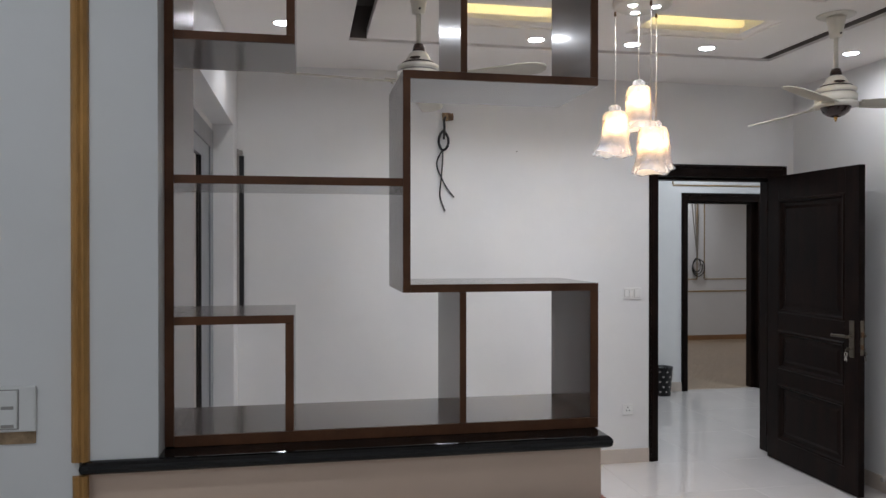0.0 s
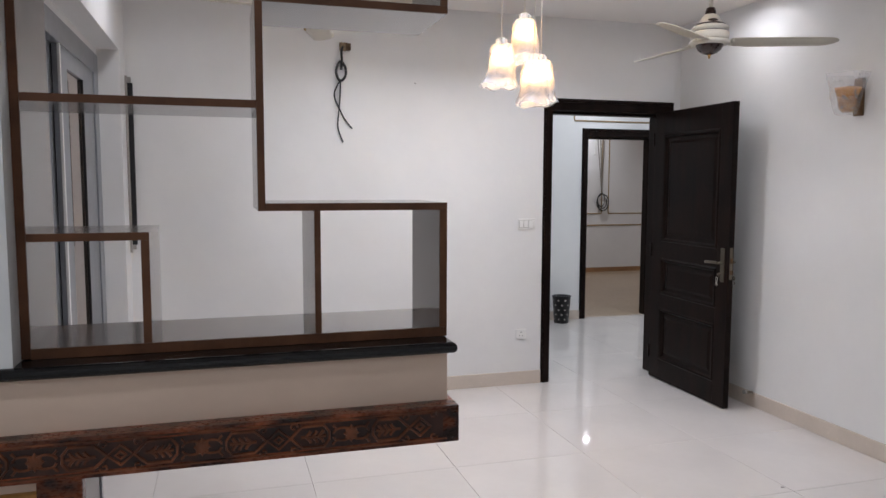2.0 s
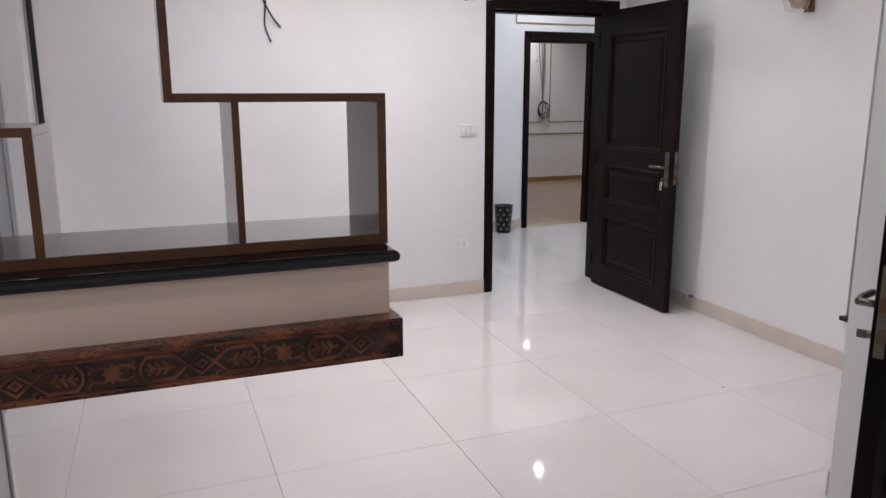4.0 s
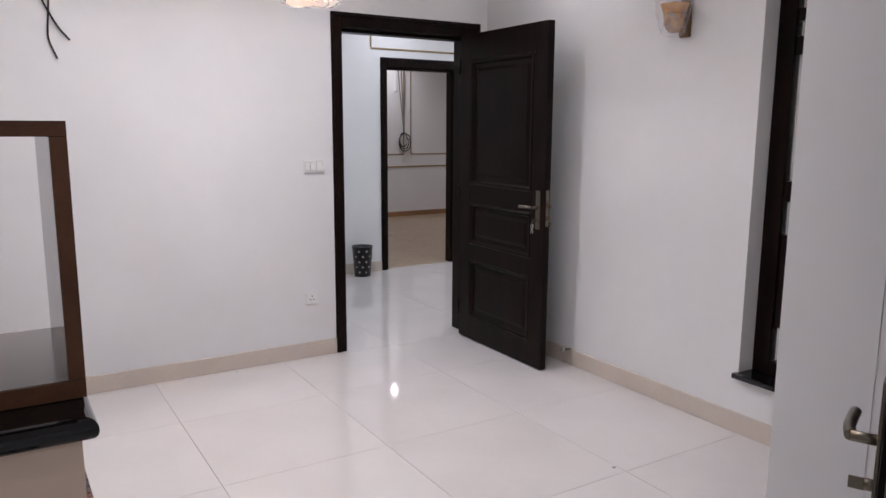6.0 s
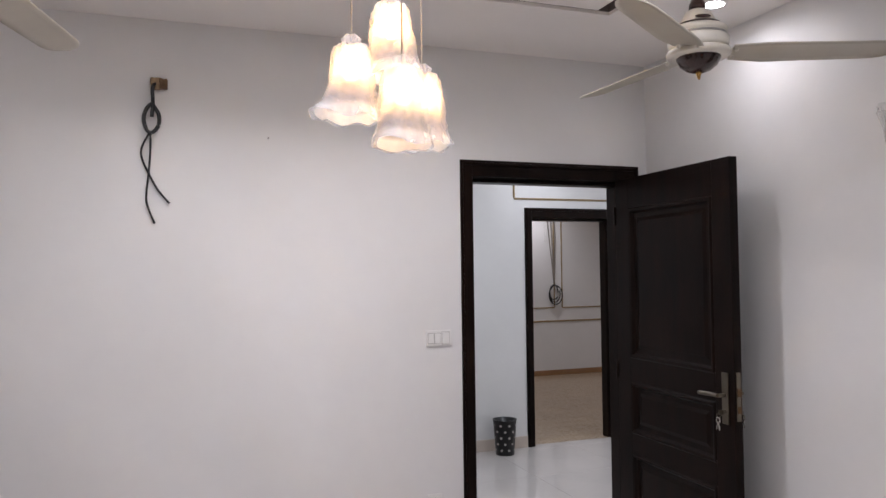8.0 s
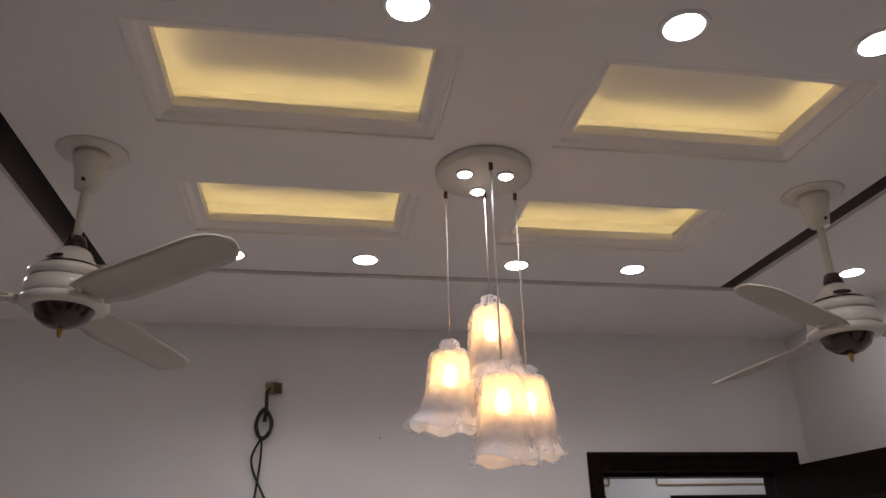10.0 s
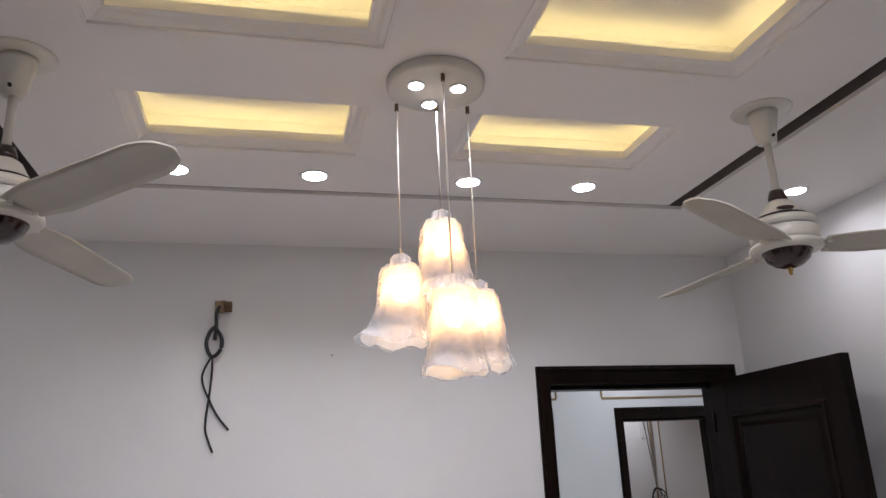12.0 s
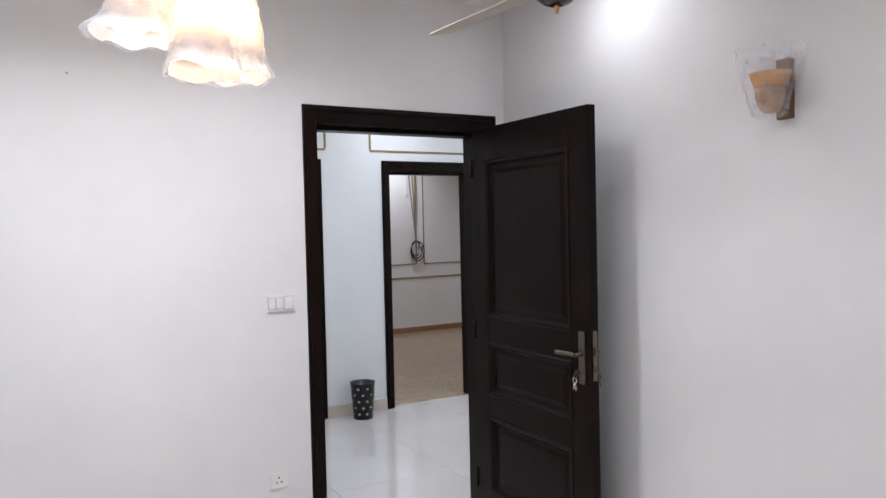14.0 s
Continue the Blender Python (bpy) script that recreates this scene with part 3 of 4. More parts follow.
# ---------------------------------------------------------------- partition: counter, shelf, carved trim
part_y0, part_y1 = 2.225, 2.50
counter = thing("counter_top", "polished black granite counter with rounded edge on the half wall", "counter")
bm = cube(-0.240, 0.854, 2.172, 2.56, 1.116, 1.143)
ends = [e for e in bm.edges if abs(e.verts[0].co.z - e.verts[1].co.z) < 1e-5 and abs(e.verts[0].co.x - e.verts[1].co.x) < 1e-5]
bmesh.ops.bevel(bm, geom=ends, offset=0.012, segments=5, affect="EDGES", profile=0.5)
part("slab", bm, GRANITE, counter)
bm = cube(-0.240, 0.854, 2.146, 2.1718, 1.116, 1.143)
front = [e for e in bm.edges if abs(e.verts[0].co.z - e.verts[1].co.z) < 1e-5 and (all(abs(v.co.y - 2.146) < 1e-5 for v in e.verts) or abs(e.verts[0].co.x - e.verts[1].co.x) < 1e-5)]
bmesh.ops.bevel(bm, geom=front, offset=0.012, segments=5, affect="EDGES", profile=0.5)
part("nosing", bm, GRANITE, counter, "rounded polished front edge")

shelf = thing("display_shelf", "open walnut display shelf with staggered boxes, empty", "shelf", (0, 0, 0))


def board(name, x0, x1, z0, z1, back=part_y1):
    b = part(name, cube(x0, x1, part_y0 + 0.002, back, z0, z1, 0.001), WALNUT, shelf)
    part("edge_band", cube(x0 + 0.0005, x1 - 0.0005, part_y0 - 0.001, part_y0 + 0.002, z0 + 0.0005, z1 - 0.0005), EDGE, b, "reddish walnut edge band")
    return b


board("upright", -0.097, -0.078, 1.145, LOW)
board("base_board", -0.078, 0.851, 1.1435, 1.167)
board("box_top", -0.078, 0.165, 1.396, 1.414)
board("divider", 0.147, 0.165, 1.167, 1.396)
board("shelf_board", -0.078, 0.399, 1.691, 1.709)
board("upright", 0.399, 0.416, 1.458, 1.928)
board("box_top", 0.416, 0.851, 1.458, 1.476)
board("divider", 0.526, 0.541, 1.167, 1.458)
board("box_side", 0.832, 0.851, 1.167, 1.458)
board("box_base", 0.399, 0.850, 1.928, 1.946)
board("divider", 0.528, 0.543, 1.946, LOW)
board("box_side", 0.832, 0.850, 1.946, LOW)
board("box_base", -0.078, 0.168, 1.990, 2.008)
board("box_side", 0.150, 0.168, 2.008, LOW)


def ribbon(bm, pts, half, height, closed=False):
    """A raised band along a line in the (u, v) plane; height is along -y."""
    n = len(pts)
    rows = []
    for i, p in enumerate(pts):
        a, b = pts[(i - 1) % n if closed else max(i - 1, 0)], pts[(i + 1) % n if closed else min(i + 1, n - 1)]
        dx, dz = b[0] - a[0], b[1] - a[1]
        q = math.hypot(dx, dz) or 1
        nx, nz = -dz / q * half, dx / q * half
        rows.append([bm.verts.new((p[0] + s * nx * w, -h, p[1] + s * nz * w)) for s, w, h in ((-1, 1.25, 0), (-1, 0.7, height), (1, 0.7, height), (1, 1.25, 0))])
    for i in range(n if closed else n - 1):
        r, s = rows[i], rows[(i + 1) % n]
        for k in range(3):
            bm.faces.new((r[k], r[k + 1], s[k + 1], s[k]))


def blob(bm, u, v, ru, rv, height, petals=0):
    """A low domed leaf or rosette."""
    k = 20
    prev = None
    for f, h in ((1.0, 0.0), (0.85, height * 0.7), (0.4, height)):
        ring = []
        for i in range(k):
            a = 2 * math.pi * i / k
            w = f * (1 + (0.18 * math.cos(petals * a) if petals else 0))
            ring.append(bm.verts.new((u + ru * w * math.cos(a), -h, v + rv * w * math.sin(a))))
        if prev:
            for i in range(k):
                bm.faces.new((prev[i], prev[(i + 1) % k], ring[(i + 1) % k], ring[i]))
        prev = ring
    bm.faces.new(prev)


def carving(length, start, height):
    """Repeating carved band: lozenges, scrolls, cartouches with leaves, rosettes. Runs along u from 0."""
    bm = bmesh.new()
    half, period, s = 0.0030, 0.325, height / 0.078
    c = start
    while c < length + period:
        def put(pts, closed=False, w=half):
            if min(p[0] for p in pts) > 0.01 and max(p[0] for p in pts) < length - 0.025:
                ribbon(bm, [(p[0], p[1] * s) for p in pts], w, 0.006, closed)
        put([(c - 0.026, 0), (c, 0.019), (c + 0.026, 0), (c, -0.019)], True)
        put([(c - 0.010, 0), (c, 0.007), (c + 0.010, 0), (c, -0.007)], True, 0.003)
        for d in (-1, 1):
            put([(c + d * 0.026, 0), (c + d * 0.040, 0.012), (c + d * 0.052, 0.021), (c + d * 0.100, 0.022), (c + d * 0.112, 0.008), (c + d * 0.112, -0.008), (c + d * 0.100, -0.022), (c + d * 0.052, -0.021), (c + d * 0.040, -0.012), (c + d * 0.026, 0)])
            for v in (-1, 1):
                put([(c + d * 0.033 + 0.009 * math.cos(a) * (1 - a / 9) * d, v * (0.022 + 0.008 * math.sin(a) * (1 - a / 9))) for a in [k * 0.5 for k in range(12)]], w=0.0017)
                put([(c + d * (0.142 - 0.020 * math.cos(a)), v * (0.003 + 0.010 * math.sin(a))) for a in [k * 0.32 for k in range(9)]], w=0.002)
            if 0.02 < c + d * 0.075 < length - 0.05:
                ribbon(bm, [(c + d * 0.048, 0), (c + d * 0.105, 0)], 0.0028, 0.006)
                for q in (0.060, 0.074, 0.088):
                    for v in (-1, 1):
                        ribbon(bm, [(c + d * q, 0), (c + d * (q + 0.008), v * 0.007 * s), (c + d * (q + 0.011), v * 0.012 * s)], 0.0032, 0.005)
                for v in (-1, 1):
                    ribbon(bm, [(c + d * 0.120, v * 0.020 * s), (c + d * 0.128, v * 0.012 * s), (c + d * 0.122, v * 0.004 * s)], 0.0026, 0.005)
        if 0.02 < c + period / 2 < length - 0.03:
            blob(bm, c + period / 2, 0, 0.0165, 0.0165 * s, 0.005, 8)
        c += period
    # thin raised lines along both edges
    for v in (-0.030, 0.030):
        ribbon(bm, [(0.004, v * s), (length - 0.03, v * s)], 0.0018, 0.004)
    bmesh.ops.recalc_face_normals(bm, faces=bm.faces)
    return bm


TZ0, TZ1 = 0.908, 0.997
trim = thing("carved_trim", "dark red-brown carved wooden border under the half wall", "carved border")
part("front_board", cube(-0.248, 0.852, 2.125, 2.178, TZ0, TZ1, 0.003), CARVED, trim)
part("end_board", cube(0.838, 0.852, 2.178, 2.54, TZ0, TZ1, 0.003), CARVED, trim)
part("back_board", cube(0.016, 0.838, 2.52, 2.54, TZ0, TZ1, 0.003), CARVED, trim)
part("soffit", cube(0.017, 0.838, 2.178, 2.52, TZ0 + 0.004, 0.925), CARVED, trim)
part("ground", cube(-0.236, 0.812, 2.1245, 2.1262, TZ0 + 0.016, TZ1 - 0.016), CARVED_GROUND, trim, "dark sunk ground of the carving")
ob = part("carving", carving(1.098, 0.028, TZ1 - TZ0), CARVED_TOP, trim, "raised carved pattern of lozenges, leaves and rosettes")
ob.matrix_basis = pose(-0.248, 2.1252, (TZ0 + TZ1) / 2)
post = thing("carved_post", "dark red-brown carved wooden post standing on the floor", "carved border")
part("front_board", cube(-0.058, 0.029, 2.125, 2.162, 0, TZ0, 0.003), CARVED, post)
part("ground", cube(-0.041, 0.012, 2.1245, 2.1262, 0.02, 0.872), CARVED_GROUND, post, "dark sunk ground of the carving")
ob = part("carving", carving(0.90, 0.80 - 0.325 * 2, 0.088), CARVED_TOP, post, "raised carved pattern of lozenges, leaves and rosettes")
ob.matrix_basis = pose(-0.0145, 2.1252, 0) @ pose(0, 0, 0, 0, -90, 0)
# a thin grey strip paints the shadow at the pillar's back corner
solid("corner_shadow", cube(0.012, 0.021, 2.41, 2.43, 0, 0.905), ALU, "grey strip standing in for the shadow along the pillar's edge", "corner bead")


def moulding(name, pts, width, depth, y, mat, label):
    """Flat-backed half-round strip along x or z on a wall facing -y."""
    ob = thing(name, label, "moulding")
    for (x0, z0), (x1, z1) in pts:
        b = bmesh.new()
        prof = [(-1, 0), (-0.9, 0.5), (-0.55, 0.85), (-0.25, 0.75), (0, 1.0), (0.25, 0.75), (0.55, 0.85), (0.9, 0.5), (1, 0)]
        rows = []
        for x, z in ((x0, z0), (x1, z1)):
            rows.append([b.verts.new((x + (u * width / 2 if x0 == x1 else 0), y - h * depth, z + (u * width / 2 if z0 == z1 else 0))) for u, h in prof])
        for k in range(len(prof) - 1):
            b.faces.new((rows[0][k], rows[0][k + 1], rows[1][k + 1], rows[1][k]))
        b.faces.new(rows[0]), b.faces.new(list(reversed(rows[1])))
        bmesh.ops.recalc_face_normals(b, faces=b.faces)
        part("strip", b, mat, ob)
    return ob


moulding("gold_moulding", [((-0.240, 1.143), (-0.240, LOW))], 0.033, 0.016, 2.16, GOLD, "gold painted upright moulding on the white pillar")
moulding("gold_moulding", [((-0.240, 0.998), (-0.240, 1.115))], 0.030, 0.012, 2.16, GOLD, "gold painted moulding below the counter")
moulding("gold_moulding", [((-1.4, 0.868), (-0.056, 0.868)), ((-1.4, 1.035), (-0.250, 1.025))], 0.022, 0.012, 2.16, GOLD, "gold painted level moulding on the lower wall")


def switch_plate(x, y, z, w, h, rockers, name, label):
    ob = thing(name, label, "switch" if "switch" in name else "socket", (x, y, z))
    part("plate", cube(-w / 2, w / 2, -0.009, 0, -h / 2, h / 2, 0.004), WHITEPLASTIC, ob)
    for u, a, b in rockers:
        r = part("rocker", cube(u - a / 2, u + a / 2, -0.0135, -0.008, -b / 2, b / 2, 0.002), WHITEPLASTIC, ob)
        part("gap", cube(u - a / 2 - 0.002, u + a / 2 + 0.002, -0.0096, -0.0088, -b / 2 - 0.002, b / 2 + 0.002), GREYPLASTIC, r)
    return ob


switch_plate(2.491, NORTH, 1.216, 0.135, 0.082, [(-0.045, 0.03, 0.05), (-0.01, 0.03, 0.05), (0.035, 0.04, 0.06)], "switch_plate", "white switch plate on the wall beside the doorway")
sock = switch_plate(2.456, NORTH, 0.385, 0.082, 0.075, [], "wall_socket", "white wall socket low beside the doorway")
for u, v in ((0, 0.014), (-0.011, -0.008), (0.011, -0.008)):
    part("pin_hole", tube(bmesh.new(), [(u, -0.0095, v), (u, -0.0085, v)], 0.0042, 10), BLACKPLASTIC, sock)
ent = switch_plate(-0.394, 2.16, 1.25, 0.152, 0.088, [(-0.052, 0.034, 0.072), (-0.012, 0.034, 0.072), (0.028, 0.034, 0.072)], "switch_plate", "white switch plate on the entrance wall beside gold moulding")
for u in (-0.052, -0.012, 0.028):
    for v in (0.004, -0.031):
        part("slot", cube(u - 0.011, u + 0.011, -0.0145, -0.013, v - 0.003, v + 0.003), GREYPLASTIC, ent, "grey slot")
# a brown strip along the plate's lower edge
part("brown_strip", cube(-0.078, 0.074, -0.003, 0.001, -0.068, -0.044, 0.001), CLAY, ent, "brown strip under the plate")

# ---------------------------------------------------------------- things on the walls
wire = thing("hanging_cable", "knotted black cable hanging from a wall outlet hole", "cable", (1.14, NORTH, 2.44))
for label, mat, a in (("broken brown outlet block", CLAY, (-0.034, 0.006, -0.026, 0.004, -0.030, 0.024)), ("darker broken outlet block", CLAYDARK, (0.003, 0.038, -0.034, 0.004, -0.026, 0.020))):
    bm = cube(*a, 0.004)
    bmesh.ops.subdivide_edges(bm, edges=bm.edges[:], cuts=2, use_grid_fill=True)
    for v in bm.verts:
        if v.co.y < -0.002:
            v.co += 0.006 * noise.noise_vector(v.co * 60)
    part("outlet_block", bm, mat, wire, label)
part("cable_stem", tube(bmesh.new(), curve_points([(-0.012, -0.015, 0.0), (-0.026, -0.03, -0.03), (-0.025, -0.03, -0.10), (-0.03, -0.028, -0.16)]), 0.0085), BLACKPLASTIC, wire)
loop = curve_points([(-0.03, -0.028, -0.10), (-0.052, -0.03, -0.125), (-0.064, -0.03, -0.175), (-0.05, -0.03, -0.222), (-0.028, -0.03, -0.232), (-0.002, -0.032, -0.20), (0.0, -0.03, -0.15), (-0.022, -0.028, -0.11)])
part("knot", tube(bmesh.new(), loop, 0.009), BLACKPLASTIC, wire)
part("tail", tube(bmesh.new(), curve_points([(-0.038, -0.028, -0.23), (-0.072, -0.02, -0.30), (-0.072, -0.014, -0.35), (-0.042, -0.012, -0.42), (-0.005, -0.012, -0.49), (0.045, -0.012, -0.552)]), 0.0048), BLACKPLASTIC, wire)
part("tail", tube(bmesh.new(), curve_points([(-0.036, -0.028, -0.23), (-0.036, -0.018, -0.31), (-0.044, -0.014, -0.42), (-0.052, -0.012, -0.50), (-0.050, -0.012, -0.56), (-0.018, -0.012, -0.646)]), 0.0048), BLACKPLASTIC, wire)
nail = thing("nail", "small dark nail in the white wall", "nail", (1.632, NORTH, 2.212))
part("shank", tube(bmesh.new(), [(0, 0.01, 0), (0, -0.012, 0)], 0.0035), BLACKPLASTIC, nail)
part("head", tube(bmesh.new(), [(0, -0.012, 0), (0, -0.014, 0)], 0.0045), GREYPLASTIC, nail)

sc = thing("wall_lamp", "unlit amber glass wall lamp still in clear wrapping", "wall lamp", (EAST, 3.855, 2.02))
part("back_plate", cube(-0.022, 0, -0.03, 0.03, -0.115, 0.095, 0.006), AGED, sc, "tall dark brass back plate")
part("arm", tube(bmesh.new(), curve_points([(-0.015, 0, -0.06), (-0.05, 0, -0.085), (-0.085, 0, -0.07)]), 0.010), BRASS, sc)
cup = part("cup", lathe([(0.0, -0.085), (0.022, -0.085), (0.040, -0.066), (0.049, -0.03), (0.052, 0.0), (0.047, 0.0), (0.044, -0.028), (0.036, -0.06), (0.0, -0.078)], 36), AMBERGLASS, sc, "tan marbled glass cup")
cup.matrix_basis = pose(-0.092, 0, -0.012)
part("rim_band", lathe([(0.050, 0.001), (0.056, 0.012), (0.064, 0.034), (0.070, 0.050), (0.066, 0.051), (0.059, 0.034), (0.050, 0.012), (0.046, 0.001)], 36), ORANGEGLASS, cup, "orange flared glass rim")
part("bulb_socket", lathe([(0.0, -0.075), (0.018, -0.075), (0.018, 0.0), (0.0, 0.0)], 20), WHITEPLASTIC, sc).matrix_basis = pose(-0.092, 0, 0)
part("wrapping", lathe([(0.035, -0.115), (0.055, -0.105), (0.066, -0.06), (0.079, -0.01), (0.086, 0.045), (0.104, 0.10), (0.112, 0.118)], 40, wave=lambda a, i: 1 + 0.06 * math.sin(5 * a + i) + 0.05 * math.sin(11 * a + 2.3 * i) + 0.03 * math.sin(17 * a - 1.7 * i)), FOGGED_WRAP, sc, "crinkled clear plastic wrapping").matrix_basis = pose(-0.1, 0, 0)

# ---------------------------------------------------------------- ceiling fans
def fan_blade():
    """One blade along +x: narrow root, broad rounded end, pitched and slightly cambered."""
    bm = bmesh.new()
    rows = []
    n, m = 32, 6
    for i in range(n + 1):
        f = i / n
        x = 0.108 + 0.552 * f
        wd = (0.050 + 0.017 * min(1, f * 5)) * (1 - 0.18 * f)
        if f > 0.84:
            wd *= math.sqrt(max(0.02, 1 - ((f - 0.84) / 0.16) ** 2))
        row = []
        for k in range(m + 1):
            y = (k / m * 2 - 1) * wd
            row.append((x, y, 0.008 * (1 - (y / 0.075) ** 2) + y * -math.tan(radians(11)) - 0.010 * f))
        rows.append(row)
    top = [[bm.verts.new((x, y, z + 0.002)) for x, y, z in r] for r in rows]
    low = [[bm.verts.new((x, y, z - 0.002)) for x, y, z in r] for r in rows]
    for g, flip in ((top, 0), (low, 1)):
        for i in range(n):
            for k in range(m):
                f = bm.faces.new((g[i][k], g[i + 1][k], g[i + 1][k + 1], g[i][k + 1]))
                f.smooth = True
    for i in range(n):
        for k in (0, m):
            bm.faces.new((top[i][k], top[i + 1][k], low[i + 1][k], low[i][k]))
    for i in (0, n):
        for k in range(m):
            bm.faces.new((top[i][k], top[i][k + 1], low[i][k + 1], low[i][k]))
    bmesh.ops.recalc_face_normals(bm, faces=bm.faces)
    return bm


def slim(profile, steps):
    """A turned part of the fan's narrow motor."""
    return lathe([(q * 0.94, h) for q, h in profile], steps)


def ceiling_fan(x, y, z, turn):
    """Origin at the blades' level under the ceiling."""
    up = HIGH - z
    fan = thing("ceiling_fan", "cream three-bladed ceiling fan with dark brown trim, at rest", "ceiling fan", (x, y, z), group="ceiling fans")
    part("ceiling_plate", lathe([(0.0, up - 0.008), (0.083, up - 0.008), (0.091, up - 0.004), (0.094, up), (0.0, up)], 40), CREAM, fan)
    part("canopy", lathe([(0.012, up - 0.117), (0.030, up - 0.113), (0.033, up - 0.09), (0.039, up - 0.055), (0.046, up - 0.025), (0.048, up - 0.009), (0.0, up - 0.009)], 32), CREAM, fan)
    part("canopy_screw", tube(bmesh.new(), [(0.0, -0.028, up - 0.10), (0.0, -0.038, up - 0.10)], 0.005, 8), DARKBROWN, fan)
    part("down_rod", lathe([(0.0, 0.17), (0.011, 0.17), (0.011, up - 0.105), (0.0, up - 0.105)], 20), CREAM, fan)
    part("collar", slim([(0, 0.1535), (0.03096, 0.1535), (0.02924, 0.1721), (0.02236, 0.1906), (0.01204, 0.1934), (0, 0.1934)], 32), DARKBROWN, fan, "dark brown collar")
    part("motor_housing", slim([(0, 0.018), (0.1015, 0.018), (0.1066, 0.0279), (0.1075, 0.05394), (0.1015, 0.05952), (0.0946, 0.06138), (0.0946, 0.06882), (0.1032, 0.07254), (0.1041, 0.08556), (0.09632, 0.09207), (0.08428, 0.09579), (0.07224, 0.1042), (0.05676, 0.1256), (0.04472, 0.1469), (0.0344, 0.1544), (0, 0.1553)], 48), CREAM, fan)
    part("trim_ring", slim([(0.07568, 0.1018), (0.08256, 0.09719), (0.08471, 0.09951), (0.0774, 0.1046)], 48), DARKBROWN, fan)
    part("trim_ring", slim([(0.09417, 0.06185), (0.09761, 0.06231), (0.09761, 0.06835), (0.09417, 0.06882)], 48), GREYPLASTIC, fan)
    bm = bmesh.new()
    blob(bm, 0, 0, 0.026, 0.011, 0.003)
    part("badge", bm, DARKBROWN, fan, "dark oval badge").matrix_basis = pose(-0.025, -0.058, 0.116, -42, 0, -23)
    part("blade_ring", slim([(0, -0.0072), (0.1032, -0.0072), (0.1135, 0), (0.1118, 0.0126), (0.09632, 0.02046), (0, 0.02046)], 48), CREAM, fan)
    part("bottom_bowl", slim([(0, -0.0594), (0.0172, -0.0585), (0.043, -0.0504), (0.06536, -0.0342), (0.0774, -0.0108), (0.07826, -0.0054), (0, -0.0054)], 40), DARKBROWN, fan, "dark brown bottom bowl")
    part("finial", lathe([(0, -0.0828), (0.0043, -0.0792), (0.00688, -0.0675), (0.00946, -0.0603), (0.01032, -0.054), (0, -0.0522)], 20), BRASS, fan, "small brass finial")
    me = mesh_of("blade", fan_blade(), BLADE)
    bm = bmesh.new()
    box(bm, 0.085, 0.165, -0.018, 0.018, 0.010, 0.015, 0.002)
    for v in (-0.03, 0.03):
        tube(bm, [(0.118, v, -0.006 - 0.19 * v), (0.118, v, 0.012 - 0.19 * v)], 0.0065, 10)
    arm = mesh_of("blade_arm", bm, CREAM)
    for k in range(3):
        b = new("blade", me)
        b.parent = fan
        b.matrix_basis = pose(0, 0, 0.004, 0, 0, turn + 120 * k)
        a = new("blade_arm", arm)
        a.parent = b
    return fan


ceiling_fan(0.705, 4.015, 2.303, 74)
ceiling_fan(2.887, 4.01, 2.282, 95)

# ---------------------------------------------------------------- hanging cluster lamp
DX, DY = 1.80, 3.98
cl = thing("pendant_lamp", "cluster pendant lamp with four lit bell shades in plastic wrapping", "pendant lamp", (DX, DY, HIGH))
part("ceiling_disc", lathe([(0.0, -0.03), (0.13, -0.03), (0.139, -0.025), (0.141, -0.014), (0.141, 0.0), (0.0, 0.0)], 56), CREAM, cl, "cream metal ceiling disc")
for x, y in ((1.737, 3.952), (1.858, 3.95), (1.797, 4.055)):
    d = part("disc_spot", lathe([(0.0, -0.036), (0.023, -0.036), (0.026, -0.033), (0.026, -0.029), (0.0, -0.029)], 24), WHITEPLASTIC, cl)
    d.matrix_basis = pose(x - DX, y - DY, 0)
    part("lens", lathe([(0.0, -0.0385), (0.018, -0.0385), (0.021, -0.036), (0.0, -0.036)], 24), SPOTGLOW, d, "lit round lens")
    lamp("disc_spot_light", x, y, HIGH - 0.043, SPOT_W * 0.15, 0.04, COOL)


def draped(profile, steps, lobes, phase, depth, corner, reach, gap=0.0, seed=0):
    """A bell with a wavy, drooping hem: lobes round the rim, and one corner drawn far out."""
    bm = bmesh.new()
    rnd = random.Random(seed)
    swell = [rnd.uniform(0.6, 1.4) for _ in range(lobes)]
    low = profile[-1][1]
    rings = []
    for r, z in profile:
        f = max(0.0, min(1.0, z / low)) ** 2.6
        ring = []
        for k in range(steps):
            a = 2 * math.pi * k / steps
            q = (a * lobes / (2 * math.pi)) % lobes
            amp = swell[int(q)] * (1 - q % 1) + swell[(int(q) + 1) % lobes] * (q % 1)
            w = math.cos(lobes * a + phase)
            c = max(0.0, math.cos(a - corner)) ** 5
            rr = r * (1 + f * (depth * amp * w + reach * c)) + gap * (1.2 + 0.8 * math.sin(5 * a + 40 * z + phase) + 0.7 * math.sin(11 * a - 55 * z) + 0.4 * math.sin(19 * a + 90 * z))
            ring.append(bm.verts.new((rr * math.cos(a), rr * math.sin(a), z + f * (0.006 * amp * w + 0.008 * c))))
        rings.append(ring)
    for a, b in zip(rings, rings[1:]):
        for k in range(steps):
            bm.faces.new((a[k], a[(k + 1) % steps], b[(k + 1) % steps], b[k])).smooth = True
    return bm


